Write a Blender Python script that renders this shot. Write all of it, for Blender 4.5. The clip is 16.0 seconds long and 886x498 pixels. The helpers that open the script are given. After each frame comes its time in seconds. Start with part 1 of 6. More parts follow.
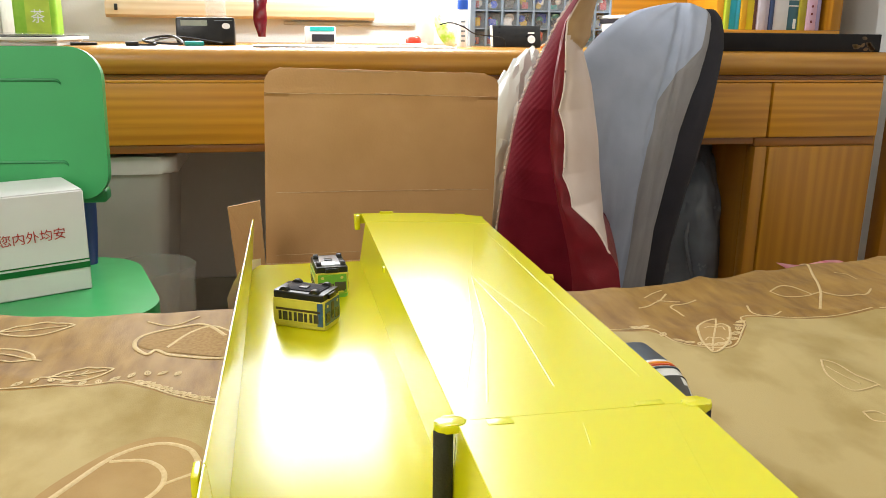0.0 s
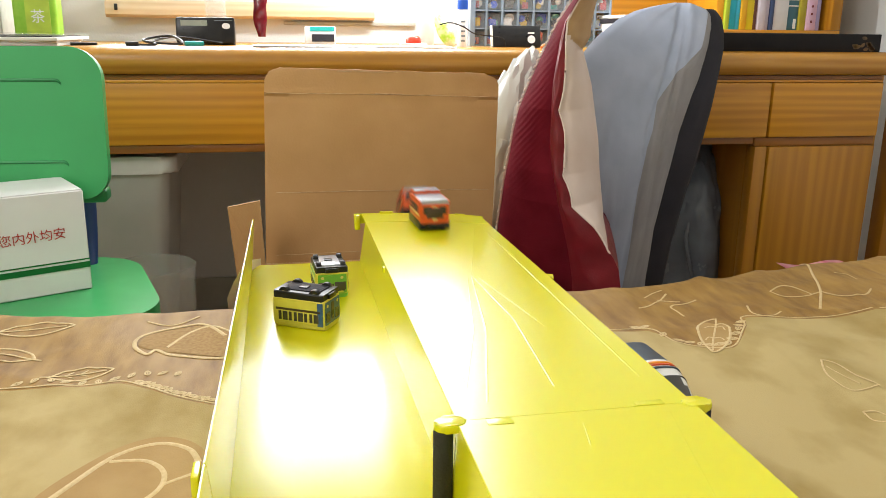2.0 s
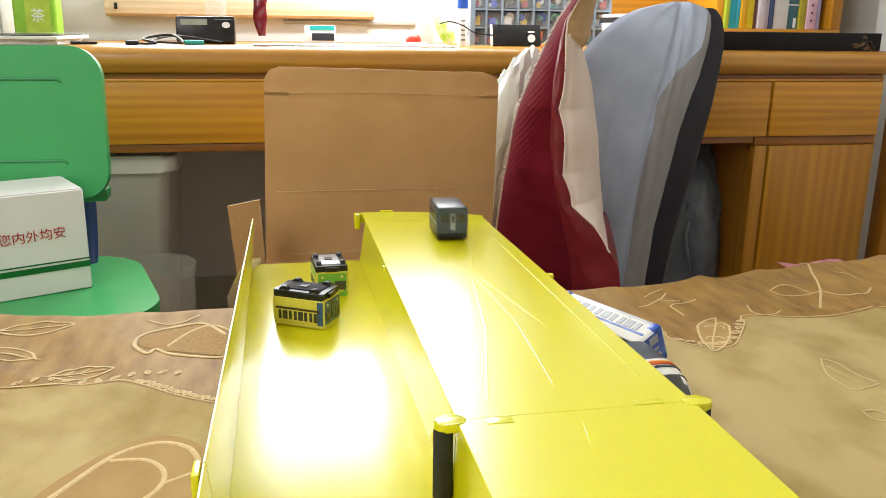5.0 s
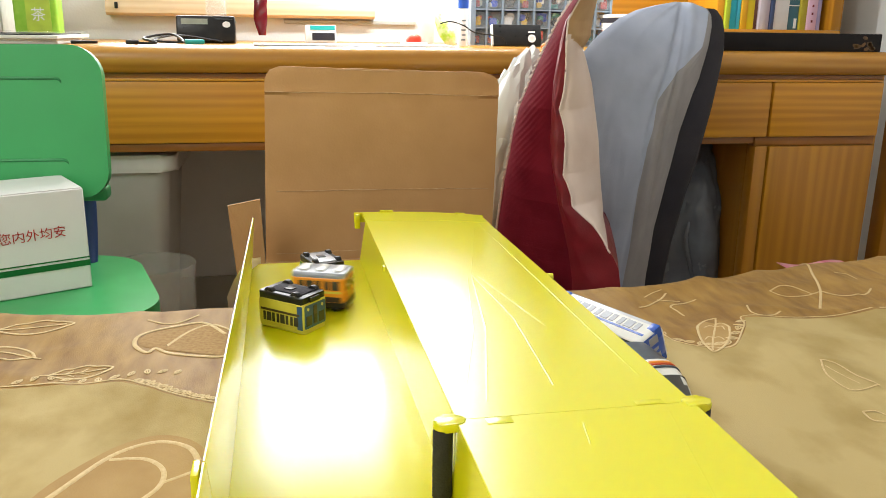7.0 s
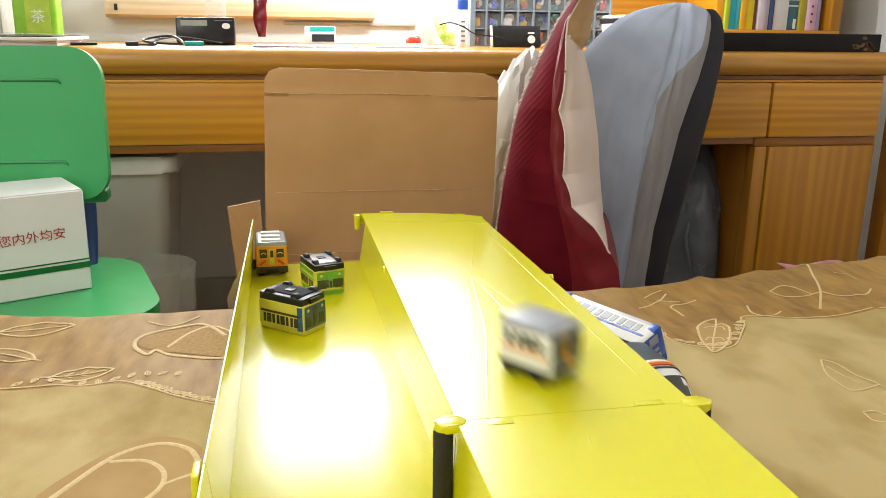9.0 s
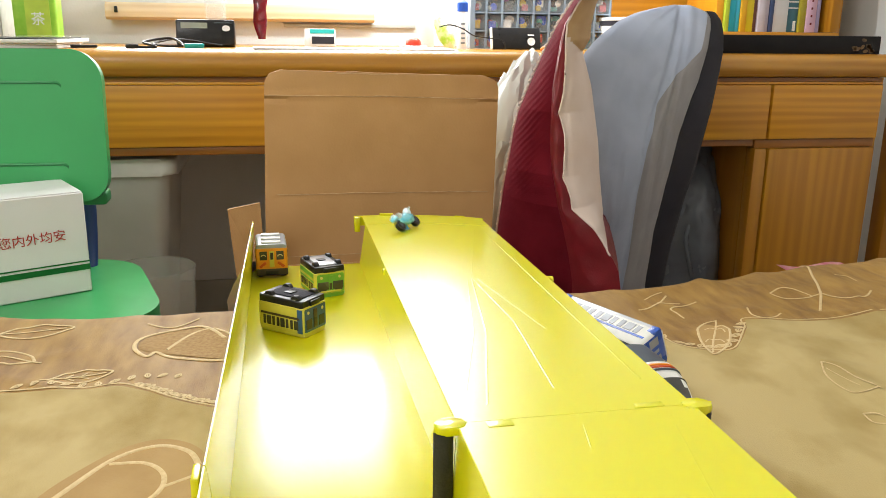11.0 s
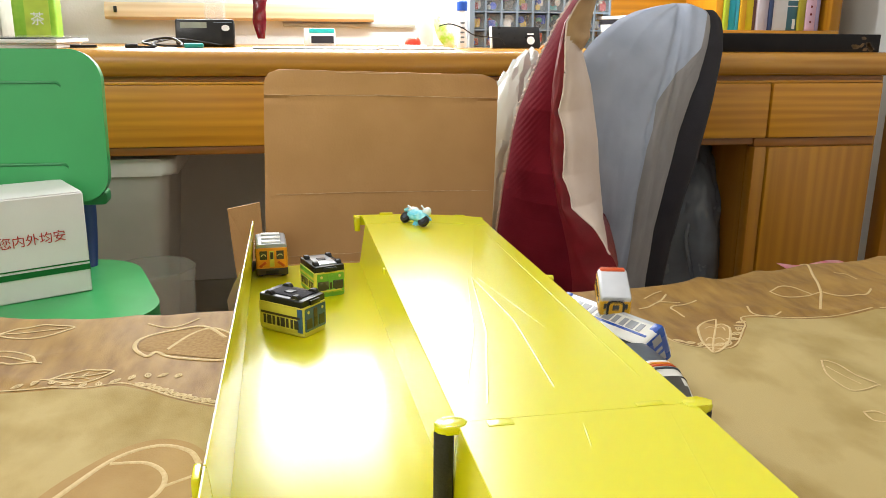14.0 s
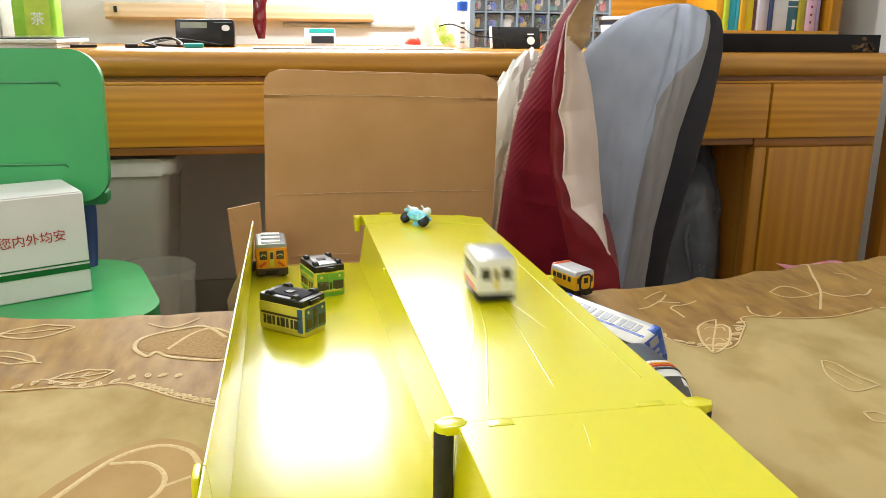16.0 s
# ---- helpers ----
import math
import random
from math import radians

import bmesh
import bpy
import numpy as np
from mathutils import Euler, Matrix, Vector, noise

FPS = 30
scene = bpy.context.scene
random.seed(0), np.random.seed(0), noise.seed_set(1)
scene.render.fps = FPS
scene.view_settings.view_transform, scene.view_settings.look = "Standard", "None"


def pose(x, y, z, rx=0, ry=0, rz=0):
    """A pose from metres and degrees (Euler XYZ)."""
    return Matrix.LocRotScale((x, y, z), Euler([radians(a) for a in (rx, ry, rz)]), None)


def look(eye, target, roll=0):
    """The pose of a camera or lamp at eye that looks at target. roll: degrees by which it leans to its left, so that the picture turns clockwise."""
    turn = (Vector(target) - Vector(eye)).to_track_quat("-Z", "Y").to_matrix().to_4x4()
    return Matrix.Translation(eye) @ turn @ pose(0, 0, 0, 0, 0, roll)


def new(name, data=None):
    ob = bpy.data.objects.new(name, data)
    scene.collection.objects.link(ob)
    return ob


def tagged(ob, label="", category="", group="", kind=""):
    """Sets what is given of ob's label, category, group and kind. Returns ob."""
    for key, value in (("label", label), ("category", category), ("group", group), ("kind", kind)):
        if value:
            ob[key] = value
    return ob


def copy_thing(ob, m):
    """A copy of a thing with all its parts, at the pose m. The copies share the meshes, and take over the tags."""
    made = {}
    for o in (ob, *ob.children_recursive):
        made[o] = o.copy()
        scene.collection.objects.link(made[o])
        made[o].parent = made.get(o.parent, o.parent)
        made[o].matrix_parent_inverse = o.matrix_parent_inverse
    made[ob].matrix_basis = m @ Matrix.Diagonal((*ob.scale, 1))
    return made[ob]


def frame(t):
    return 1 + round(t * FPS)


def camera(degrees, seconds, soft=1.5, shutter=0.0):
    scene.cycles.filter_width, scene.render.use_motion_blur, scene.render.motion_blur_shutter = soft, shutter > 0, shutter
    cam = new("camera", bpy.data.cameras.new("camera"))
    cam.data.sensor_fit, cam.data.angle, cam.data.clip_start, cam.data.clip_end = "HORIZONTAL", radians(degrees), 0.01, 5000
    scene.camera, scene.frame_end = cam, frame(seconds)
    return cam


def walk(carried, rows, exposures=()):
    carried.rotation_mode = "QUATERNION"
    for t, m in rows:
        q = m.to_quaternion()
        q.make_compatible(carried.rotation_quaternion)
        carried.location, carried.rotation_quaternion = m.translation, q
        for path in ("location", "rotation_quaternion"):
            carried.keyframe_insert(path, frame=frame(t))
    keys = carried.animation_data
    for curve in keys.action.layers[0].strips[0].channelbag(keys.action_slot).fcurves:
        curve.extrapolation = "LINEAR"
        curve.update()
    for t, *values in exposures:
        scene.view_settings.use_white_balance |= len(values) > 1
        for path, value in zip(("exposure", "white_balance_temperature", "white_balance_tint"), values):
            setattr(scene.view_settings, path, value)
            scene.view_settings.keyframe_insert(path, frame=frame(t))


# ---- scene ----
cam = camera(56.8, 16.0, soft=0.8, shutter=0.7)


def eye_pose(dy=0.0, dr=0.0):
    """The camera's pose, with a small nod (25ths of a degree of tilt) and lean (degrees)."""
    t, w = radians(15.1) - dy * radians(0.0395), radians(11.3)
    e = Vector((0, 0, 0.8))
    d = Vector((math.sin(w) * math.cos(t), math.cos(w) * math.cos(t), -math.sin(t)))
    return look(e, e + d, 0.7 + dr)


walk(cam, [(0.0, eye_pose()), (2.6, eye_pose()), (3.5, eye_pose(-0.4, 0.14)), (4.0, eye_pose(-1, 0.0)), (6.5, eye_pose(-2.3, 0.05)),
           (7.0, eye_pose(-1.8, 0.12)), (7.5, eye_pose(-2, 0.04)), (8.5, eye_pose(-0.6, 0.0)), (9.0, eye_pose(0, 0)),
           (11.5, eye_pose(4.0, -0.03)), (12.0, eye_pose(2.0, -0.03)), (12.5, eye_pose(1.4, -0.08)), (13.5, eye_pose(1.4, -0.04)),
           (14.0, eye_pose(2.2, -0.16)), (15.0, eye_pose(2.6, -0.12)), (16.0, eye_pose(2.4, -0.13))])

# ---- light: unseen ceiling lamp, unseen tube lamp over the desk, added wall-glare panel ----
world = bpy.data.worlds.new("room_world")
world.use_nodes = True
world.node_tree.nodes["Background"].inputs[0].default_value = (0.9, 0.95, 1.0, 1)
world.node_tree.nodes["Background"].inputs[1].default_value = 0.05
scene.world = world
scene.view_settings.exposure = 0.0


def area(name, sx, sy, power, eye, target, col):
    d = bpy.data.lights.new(name, "AREA")
    d.shape, d.size, d.size_y, d.energy, d.color = "RECTANGLE", sx, sy, power, col
    ob = new(name, d)
    ob.matrix_world = look(eye, target)
    return ob


# Unseen panel added in front of the wall, for the brightly lit wall's glare.
area("wall_glare_panel", 1.00, 1.44, 44, (0.06, 2.28, 1.61), (0.06, 1.28, 1.61), (0.97, 0.985, 1.0))
area("desk_tube_light", 0.80, 0.05, 10.5, (0.52, 1.97, 1.14), (0.52, 2.23, 0.80), (0.97, 0.985, 1.0))
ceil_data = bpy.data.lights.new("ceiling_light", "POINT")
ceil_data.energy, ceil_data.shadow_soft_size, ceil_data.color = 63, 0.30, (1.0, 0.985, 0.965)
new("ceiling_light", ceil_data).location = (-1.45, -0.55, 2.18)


# ---- materials ----
def mat(name, a, b=None, rough=0.5, scale=20.0, bump=0.1, metal=0.0, stretch=(1, 1, 1), fine=400.0, spec=0.5, coat=0.0,
        emit=0.0, trans=0.0, alpha=1.0, dist=0.002, sss=0.0, ramp=(0.3, 0.7)):
    m = bpy.data.materials.new(name)
    m.use_nodes = True
    nt = m.node_tree
    p = nt.nodes["Principled BSDF"]
    b = b or tuple(min(1, c * 0.82) for c in a)
    tc, mp = nt.nodes.new("ShaderNodeTexCoord"), nt.nodes.new("ShaderNodeMapping")
    mp.inputs["Scale"].default_value = stretch
    nt.links.new(tc.outputs["Object"], mp.inputs[0])
    n1, n2 = nt.nodes.new("ShaderNodeTexNoise"), nt.nodes.new("ShaderNodeTexNoise")
    n1.inputs["Scale"].default_value, n1.inputs["Detail"].default_value = scale, 6
    n2.inputs["Scale"].default_value, n2.inputs["Detail"].default_value = fine, 3
    for n in (n1, n2):
        nt.links.new(mp.outputs[0], n.inputs["Vector"])
    r = nt.nodes.new("ShaderNodeValToRGB")
    r.color_ramp.elements[0].position, r.color_ramp.elements[1].position = ramp
    r.color_ramp.elements[0].color, r.color_ramp.elements[1].color = (*a, 1), (*b, 1)
    nt.links.new(n1.outputs[0], r.inputs[0])
    nt.links.new(r.outputs[0], p.inputs["Base Color"])
    mr = nt.nodes.new("ShaderNodeMapRange")
    mr.inputs[3].default_value, mr.inputs[4].default_value = max(0.02, rough - 0.08), min(1, rough + 0.08)
    nt.links.new(n1.outputs[0], mr.inputs[0])
    nt.links.new(mr.outputs[0], p.inputs["Roughness"])
    if bump:
        bp = nt.nodes.new("ShaderNodeBump")
        bp.inputs["Strength"].default_value, bp.inputs["Distance"].default_value = bump, dist
        nt.links.new(n2.outputs[0], bp.inputs["Height"])
        nt.links.new(bp.outputs[0], p.inputs["Normal"])
    p.inputs["Metallic"].default_value = metal
    p.inputs["Specular IOR Level"].default_value = spec
    p.inputs["Coat Weight"].default_value = coat
    p.inputs["Transmission Weight"].default_value = trans
    p.inputs["Alpha"].default_value = alpha
    if sss:
        p.inputs["Subsurface Weight"].default_value = sss
        p.inputs["Subsurface Scale"].default_value = 0.004
    if emit:
        p.inputs["Emission Color"].default_value, p.inputs["Emission Strength"].default_value = (*a, 1), emit
    return m


def wood(name, a, b, axis, rough=0.35, scale=1.0):
    """Straight-grained varnished wood: rings drawn out along one axis."""
    m = mat(name, a, b, rough, 3.0, 0.0, coat=0.10)
    nt = m.node_tree
    st = [20.0, 20.0, 20.0]
    st[axis] = 0.8
    mp = [n for n in nt.nodes if n.type == "MAPPING"][0]
    mp.inputs["Scale"].default_value = [s * scale for s in st]
    n1, n2 = [n for n in nt.nodes if n.type == "TEX_NOISE"]
    n1.inputs["Scale"].default_value, n1.inputs["Distortion"].default_value, n1.inputs["Detail"].default_value = 1.6, 1.2, 8
    w = nt.nodes.new("ShaderNodeTexWave")
    w.wave_type = "BANDS"
    w.bands_direction = "XYZ"[(axis + 2) % 3] if axis != 2 else "X"
    w.inputs["Scale"].default_value, w.inputs["Distortion"].default_value = 0.8, 7.0
    w.inputs["Detail"].default_value, w.inputs["Detail Scale"].default_value = 3, 0.5
    nt.links.new(mp.outputs[0], w.inputs["Vector"])
    mx = nt.nodes.new("ShaderNodeMath")
    mx.operation = "MULTIPLY_ADD"
    mx.inputs[1].default_value = 0.22
    nt.links.new(w.outputs["Fac"], mx.inputs[0])
    sc = nt.nodes.new("ShaderNodeMath")
    sc.operation = "MULTIPLY"
    sc.inputs[1].default_value = 0.85
    nt.links.new(n1.outputs[0], sc.inputs[0])
    nt.links.new(sc.outputs[0], mx.inputs[2])
    r = [n for n in nt.nodes if n.type == "VALTORGB"][0]
    nt.links.new(mx.outputs[0], r.inputs[0])
    bp = nt.nodes.new("ShaderNodeBump")
    bp.inputs["Strength"].default_value, bp.inputs["Distance"].default_value = 0.12, 0.001
    nt.links.new(n2.outputs[0], bp.inputs["Height"])
    nt.links.new(bp.outputs[0], nt.nodes["Principled BSDF"].inputs["Normal"])
    return m


M_YEL = mat("yellow_plastic", (0.72, 0.680, 0.004), (0.705, 0.665, 0.0035), 0.235, 4, 0.0, fine=160, sss=0.10, dist=0.001, spec=0.95, coat=0.12)
M_YEL.node_tree.nodes["Principled BSDF"].inputs["IOR"].default_value = 1.6
M_YEL.node_tree.nodes["Principled BSDF"].inputs["Coat Roughness"].default_value = 0.24
M_BLACK = mat("black_plastic", (0.010, 0.010, 0.011), (0.018, 0.018, 0.018), 0.30, 60, 0.1, spec=0.3)
M_FOAM = mat("black_foam", (0.010, 0.010, 0.008), (0.022, 0.02, 0.016), 0.75, 90, 0.4)
M_WOODX = wood("honey_wood_along", (0.66, 0.315, 0.022), (0.47, 0.192, 0.010), 0)
# Upright wood toned down: the dimmer light at the right is in its colour.
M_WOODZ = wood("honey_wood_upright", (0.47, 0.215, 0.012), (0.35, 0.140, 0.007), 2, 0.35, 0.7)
# Darker copy of the honey wood: shade below the desktop put into the colour.
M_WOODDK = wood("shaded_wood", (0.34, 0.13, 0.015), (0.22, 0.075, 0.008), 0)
M_TOP = wood("desk_top_wood", (0.54, 0.27, 0.036), (0.38, 0.165, 0.018), 0, 0.25)
M_WALL = mat("white_wall", (0.70, 0.70, 0.675), (0.66, 0.66, 0.635), 0.75, 3, 0.25, fine=180)
M_CEIL = mat("ceiling_paint", (0.82, 0.82, 0.80), None, 0.8, 3, 0.2)
M_FLOOR = wood("floor_wood", (0.50, 0.37, 0.23), (0.40, 0.28, 0.17), 1, 0.4)
M_BASEB = mat("grey_baseboard", (0.42, 0.42, 0.36), (0.36, 0.36, 0.31), 0.5, 12, 0.1)
M_CARD = mat("cardboard", (0.53, 0.305, 0.122), (0.47, 0.265, 0.100), 0.72, 14, 0.25, stretch=(1, 1, 1), fine=320, dist=0.001)
M_GREEN = mat("green_plastic", (0.040, 0.365, 0.108), (0.036, 0.335, 0.098), 0.33, 14, 0.12, fine=500, dist=0.0006)
M_GREENDK = mat("green_groove", (0.02, 0.25, 0.075), None, 0.45, 14, 0.05)
M_SHEET = mat("beige_sheet", (0.435, 0.33, 0.132), (0.30, 0.207, 0.056), 0.82, 13, 0.35, stretch=(1.2, 0.75, 1), fine=700, dist=0.0008, ramp=(0.43, 0.66))
M_BROWN = mat("gold_brown_sheet", (0.35, 0.197, 0.032), (0.195, 0.093, 0.010), 0.62, 26, 0.35, stretch=(2.6, 0.7, 1), fine=700, dist=0.0008)
M_TAN = mat("tan_sheet", (0.40, 0.255, 0.085), (0.33, 0.195, 0.058), 0.8, 24, 0.3, fine=700, dist=0.0008)
M_PINKTAN = mat("rose_tan_sheet", (0.37, 0.225, 0.07), (0.26, 0.14, 0.035), 0.8, 260, 0.3, fine=700, dist=0.0008)
M_THREAD = mat("cream_thread", (0.64, 0.485, 0.255), (0.53, 0.385, 0.18), 0.7, 300, 0.6, fine=900, dist=0.0006)
M_MAROON = mat("maroon_satin", (0.15, 0.010, 0.018), (0.105, 0.006, 0.012), 0.85, 20, 0.2, fine=500, spec=0.04)
M_RED = mat("red_piping", (0.21, 0.011, 0.020), (0.155, 0.008, 0.014), 0.42, 30, 0.2)
M_PINK = mat("pale_pink_cloth", (0.78, 0.66, 0.60), (0.70, 0.57, 0.50), 0.75, 14, 0.3, fine=500)
M_GREYBLUE = mat("grey_blue_cloth", (0.44, 0.49, 0.61), (0.34, 0.385, 0.50), 0.85, 10, 0.35, fine=600)
M_DKGREY = mat("charcoal_cloth", (0.020, 0.019, 0.026), (0.032, 0.030, 0.038), 0.8, 25, 0.3, fine=500, spec=0.3)
M_WHITE = mat("white_card", (0.80, 0.80, 0.79), (0.75, 0.75, 0.74), 0.5, 8, 0.08)
M_WHITEP = mat("white_plastic", (0.82, 0.82, 0.82), None, 0.3, 8, 0.03)


# ---- mesh tools ----
def part(name, bm, material, parent=None, label="", angle=38):
    me = bpy.data.meshes.new(name)
    bmesh.ops.recalc_face_normals(bm, faces=bm.faces[:])
    bm.to_mesh(me)
    bm.free()
    for m in (material if isinstance(material, (list, tuple)) else [material]):
        me.materials.append(m)
    me.shade_smooth()
    me.set_sharp_from_angle(angle=radians(angle))
    ob = new(name, me)
    if parent:
        ob.parent = parent
    if label:
        ob["label"] = label
    return ob


def thing(name, m=None, label="", category="", group="", kind=""):
    ob = new(name)
    ob.empty_display_size = 0.02
    if m is not None:
        ob.matrix_basis = m
    return tagged(ob, label, category, group, kind)


def I():
    return Matrix.Identity(4)


def box(bm, x0, x1, y0, y1, z0, z1, bev=0.0, seg=2, m=None):
    r = bmesh.ops.create_cube(bm, size=1.0, matrix=(m or I()) @ Matrix.Translation(((x0 + x1) / 2, (y0 + y1) / 2, (z0 + z1) / 2))
                              @ Matrix.Diagonal((abs(x1 - x0), abs(y1 - y0), abs(z1 - z0), 1)))
    if bev:
        ed = list({e for v in r["verts"] for e in v.link_edges})
        bmesh.ops.bevel(bm, geom=ed, offset=bev, segments=seg, affect="EDGES", profile=0.5)
    return bm


def B(*a, **k):
    return box(bmesh.new(), *a, **k)


def cyl(bm, r1, r2, h, m=None, seg=20, bev=0.0):
    """A cone or cylinder, its foot at z = 0 of m."""
    r = bmesh.ops.create_cone(bm, cap_ends=True, segments=seg, radius1=r1, radius2=r2, depth=h, matrix=(m or I()) @ Matrix.Translation((0, 0, h / 2)))
    if bev:
        ed = [e for e in {e for v in r["verts"] for e in v.link_edges} if any(len(f.verts) > 4 for f in e.link_faces)]
        bmesh.ops.bevel(bm, geom=ed, offset=bev, segments=2, affect="EDGES", profile=0.5)
    return bm


def C(*a, **k):
    return cyl(bmesh.new(), *a, **k)


def lathe(bm, prof, m=None, seg=24):
    """A turned body: profile of (radius, z)."""
    m = m or I()
    rings = [[bm.verts.new(m @ Vector((r * math.cos(2 * math.pi * i / seg), r * math.sin(2 * math.pi * i / seg), z))) for i in range(seg)] for r, z in prof]
    for a, b in zip(rings, rings[1:]):
        for i in range(seg):
            bm.faces.new((a[i], a[(i + 1) % seg], b[(i + 1) % seg], b[i]))
    bm.faces.new(rings[0][::-1])
    bm.faces.new(rings[-1])
    return bm


def rrect(w, h, r, n=6):
    """Outline of a rectangle with rounded corners, centred; r: one radius or four (from top right, counter-clockwise)."""
    rs = r if isinstance(r, (list, tuple)) else (r, r, r, r)
    pts = []
    for k, (sx, sy) in enumerate(((1, 1), (-1, 1), (-1, -1), (1, -1))):
        q = rs[k]
        for i in range(n + 1):
            a = math.pi / 2 * (k + i / n)
            pts.append((sx * (w / 2 - q) + q * math.cos(a), sy * (h / 2 - q) + q * math.sin(a)))
    return pts


def plate(bm, pts, t, m=None, bev=0.0, seg=2):
    """A plate of that outline in x and y, its thickness t upwards."""
    m = m or I()
    lo = [bm.verts.new(m @ Vector((x, y, 0))) for x, y in pts]
    hi = [bm.verts.new(m @ Vector((x, y, t))) for x, y in pts]
    fa, fb = bm.faces.new(lo[::-1]), bm.faces.new(hi)
    n = len(pts)
    for i in range(n):
        bm.faces.new((lo[i], lo[(i + 1) % n], hi[(i + 1) % n], hi[i]))
    if bev:
        bmesh.ops.bevel(bm, geom=list(fa.edges) + list(fb.edges), offset=bev, segments=seg, affect="EDGES", profile=0.5)
    return bm


def tube(bm, pts, r, seg=6, closed=False):
    """A round cord along points."""
    pts = [Vector(p) for p in pts]
    n = len(pts)
    rings = []
    for i, p in enumerate(pts):
        a = pts[(i - 1) % n] if closed or i else p
        b = pts[(i + 1) % n] if closed or i < n - 1 else p
        t = (b - a).normalized() if (b - a).length > 1e-9 else Vector((1, 0, 0))
        u = t.cross(Vector((0, 0, 1)))
        u = u.normalized() if u.length > 1e-4 else Vector((1, 0, 0))
        v = t.cross(u)
        rr = r(i / max(1, n - 1)) if callable(r) else r
        rings.append([bm.verts.new(p + rr * (u * math.cos(2 * math.pi * k / seg) + v * math.sin(2 * math.pi * k / seg))) for k in range(seg)])
    for i in range(n if closed else n - 1):
        a, b = rings[i], rings[(i + 1) % n]
        for k in range(seg):
            bm.faces.new((a[k], a[(k + 1) % seg], b[(k + 1) % seg], b[k]))
    if not closed:
        bm.faces.new(rings[0][::-1])
        bm.faces.new(rings[-1])
    return bm


def smooth_path(pts, k=6):
    """Points of a smooth line through the given ones."""
    P = [Vector(p) for p in pts]
    out = []
    for i in range(len(P) - 1):
        a, b, c, d = P[max(0, i - 1)], P[i], P[i + 1], P[min(len(P) - 1, i + 2)]
        for j in range(k):
            t = j / k
            out.append(0.5 * ((2 * b) + (c - a) * t + (2 * a - 5 * b + 4 * c - d) * t * t + (3 * b - a - 3 * c + d) * t ** 3))
    return out + [P[-1]]


def loft(bm, rings, caps=True):
    rs = [[bm.verts.new(p) for p in r] for r in rings]
    n = len(rs[0])
    for a, b in zip(rs, rs[1:]):
        for i in range(n):
            bm.faces.new((a[i], a[(i + 1) % n], b[(i + 1) % n], b[i]))
    if caps:
        bm.faces.new(rs[0][::-1])
        bm.faces.new(rs[-1])
    return bm


def lerp(xs, ys, x):
    return float(np.interp(x, xs, ys))


# ---- the room ----
XW, XE, YS, YN, H = -2.2, 1.62, -1.6, 2.34, 2.6
floor = tagged(part("floor", B(XW, XE, YS, YN, -0.1, 0), M_FLOOR), "brown wooden bedroom floor", "floor", kind="structure")
ceiling = tagged(part("ceiling", B(XW, XE, YS, YN, H, H + 0.1), M_CEIL), "plain white painted ceiling", "ceiling", kind="structure")
for nm, a in (("wall_north", (XW - 0.1, XE + 0.1, YN, YN + 0.1, -0.1, H)), ("wall_south", (XW - 0.1, XE + 0.1, YS - 0.1, YS, -0.1, H)),
              ("wall_west", (XW - 0.1, XW, YS, YN, -0.1, H)), ("wall_east", (XE, XE + 0.1, YS, YN, -0.1, H))):
    tagged(part(nm, B(*a), M_WALL), "white painted plaster bedroom wall", "wall", kind="structure")
tagged(part("baseboard", B(XW, 1.0, YN - 0.012, YN, 0.0, 0.10, 0.003), M_BASEB), "low grey baseboard along the wall", "baseboard", kind="structure")

# ---- the bed and its embroidered spread ----
BZ = 0.508
EDGE_X = [-1.3, -0.30, -0.215, -0.127, 0.0, 0.334, 0.476, 0.56, 0.66, 0.76, 0.836, 1.3]
EDGE_Y = [0.93, 0.912, 0.899, 0.896, 0.898, 0.889, 0.893, 0.900, 0.915, 0.927, 0.946, 1.0]
RISE_Z = [0.0, 0.0, 0.0, 0.0, 0.0, 0.0, 0.004, 0.006, 0.009, 0.011, 0.013, 0.02]
BORD_X = [-1.3, -0.6, -0.235, -0.17, -0.142, -0.12, -0.097, -0.073, -0.06, 0.1, 0.2, 0.31, 0.355, 0.366, 0.393, 0.415, 0.437, 0.455, 0.466, 0.50, 0.54, 0.615, 0.8, 1.3]
BORD_Y = [0.66, 0.69, 0.679, 0.677, 0.679, 0.663, 0.642, 0.626, 0.619, 0.66, 0.70, 0.722, 0.714, 0.675, 0.658, 0.656, 0.680, 0.705, 0.727, 0.713, 0.710, 0.706, 0.69, 0.70]


def bed_z(x, y):
    e = lerp(EDGE_X, EDGE_Y, x)
    z = BZ + lerp(EDGE_X, RISE_Z, x) * min(1, max(0, (y - 0.3) / 0.4))
    z += 0.0045 * noise.noise((x * 7, y * 7, 1.3)) + 0.0026 * noise.noise((x * 15 + y * 6, y * 9, 2.6)) + 0.0012 * noise.noise((x * 26, y * 15, 5.0))
    fold = noise.noise((x * 9 - y * 4, y * 5 + x * 3, 7.7))
    z += 0.0050 * (1 - abs(fold)) ** 4 * min(1, max(0, (x - 0.28) * 6)) + 0.0025 * (1 - abs(noise.noise((x * 6, y * 12, 3.1)))) ** 5
    near = math.exp(-((x - 0.1) / 0.2) ** 4)
    z = z * (1 - near) + (BZ - 0.001) * near
    d = e - y
    if d < 0.05:
        q = min(1.0, (0.05 - d) / 0.05)
        z -= 0.05 * (1 - math.sqrt(max(0, 1 - q * q)))
    return z


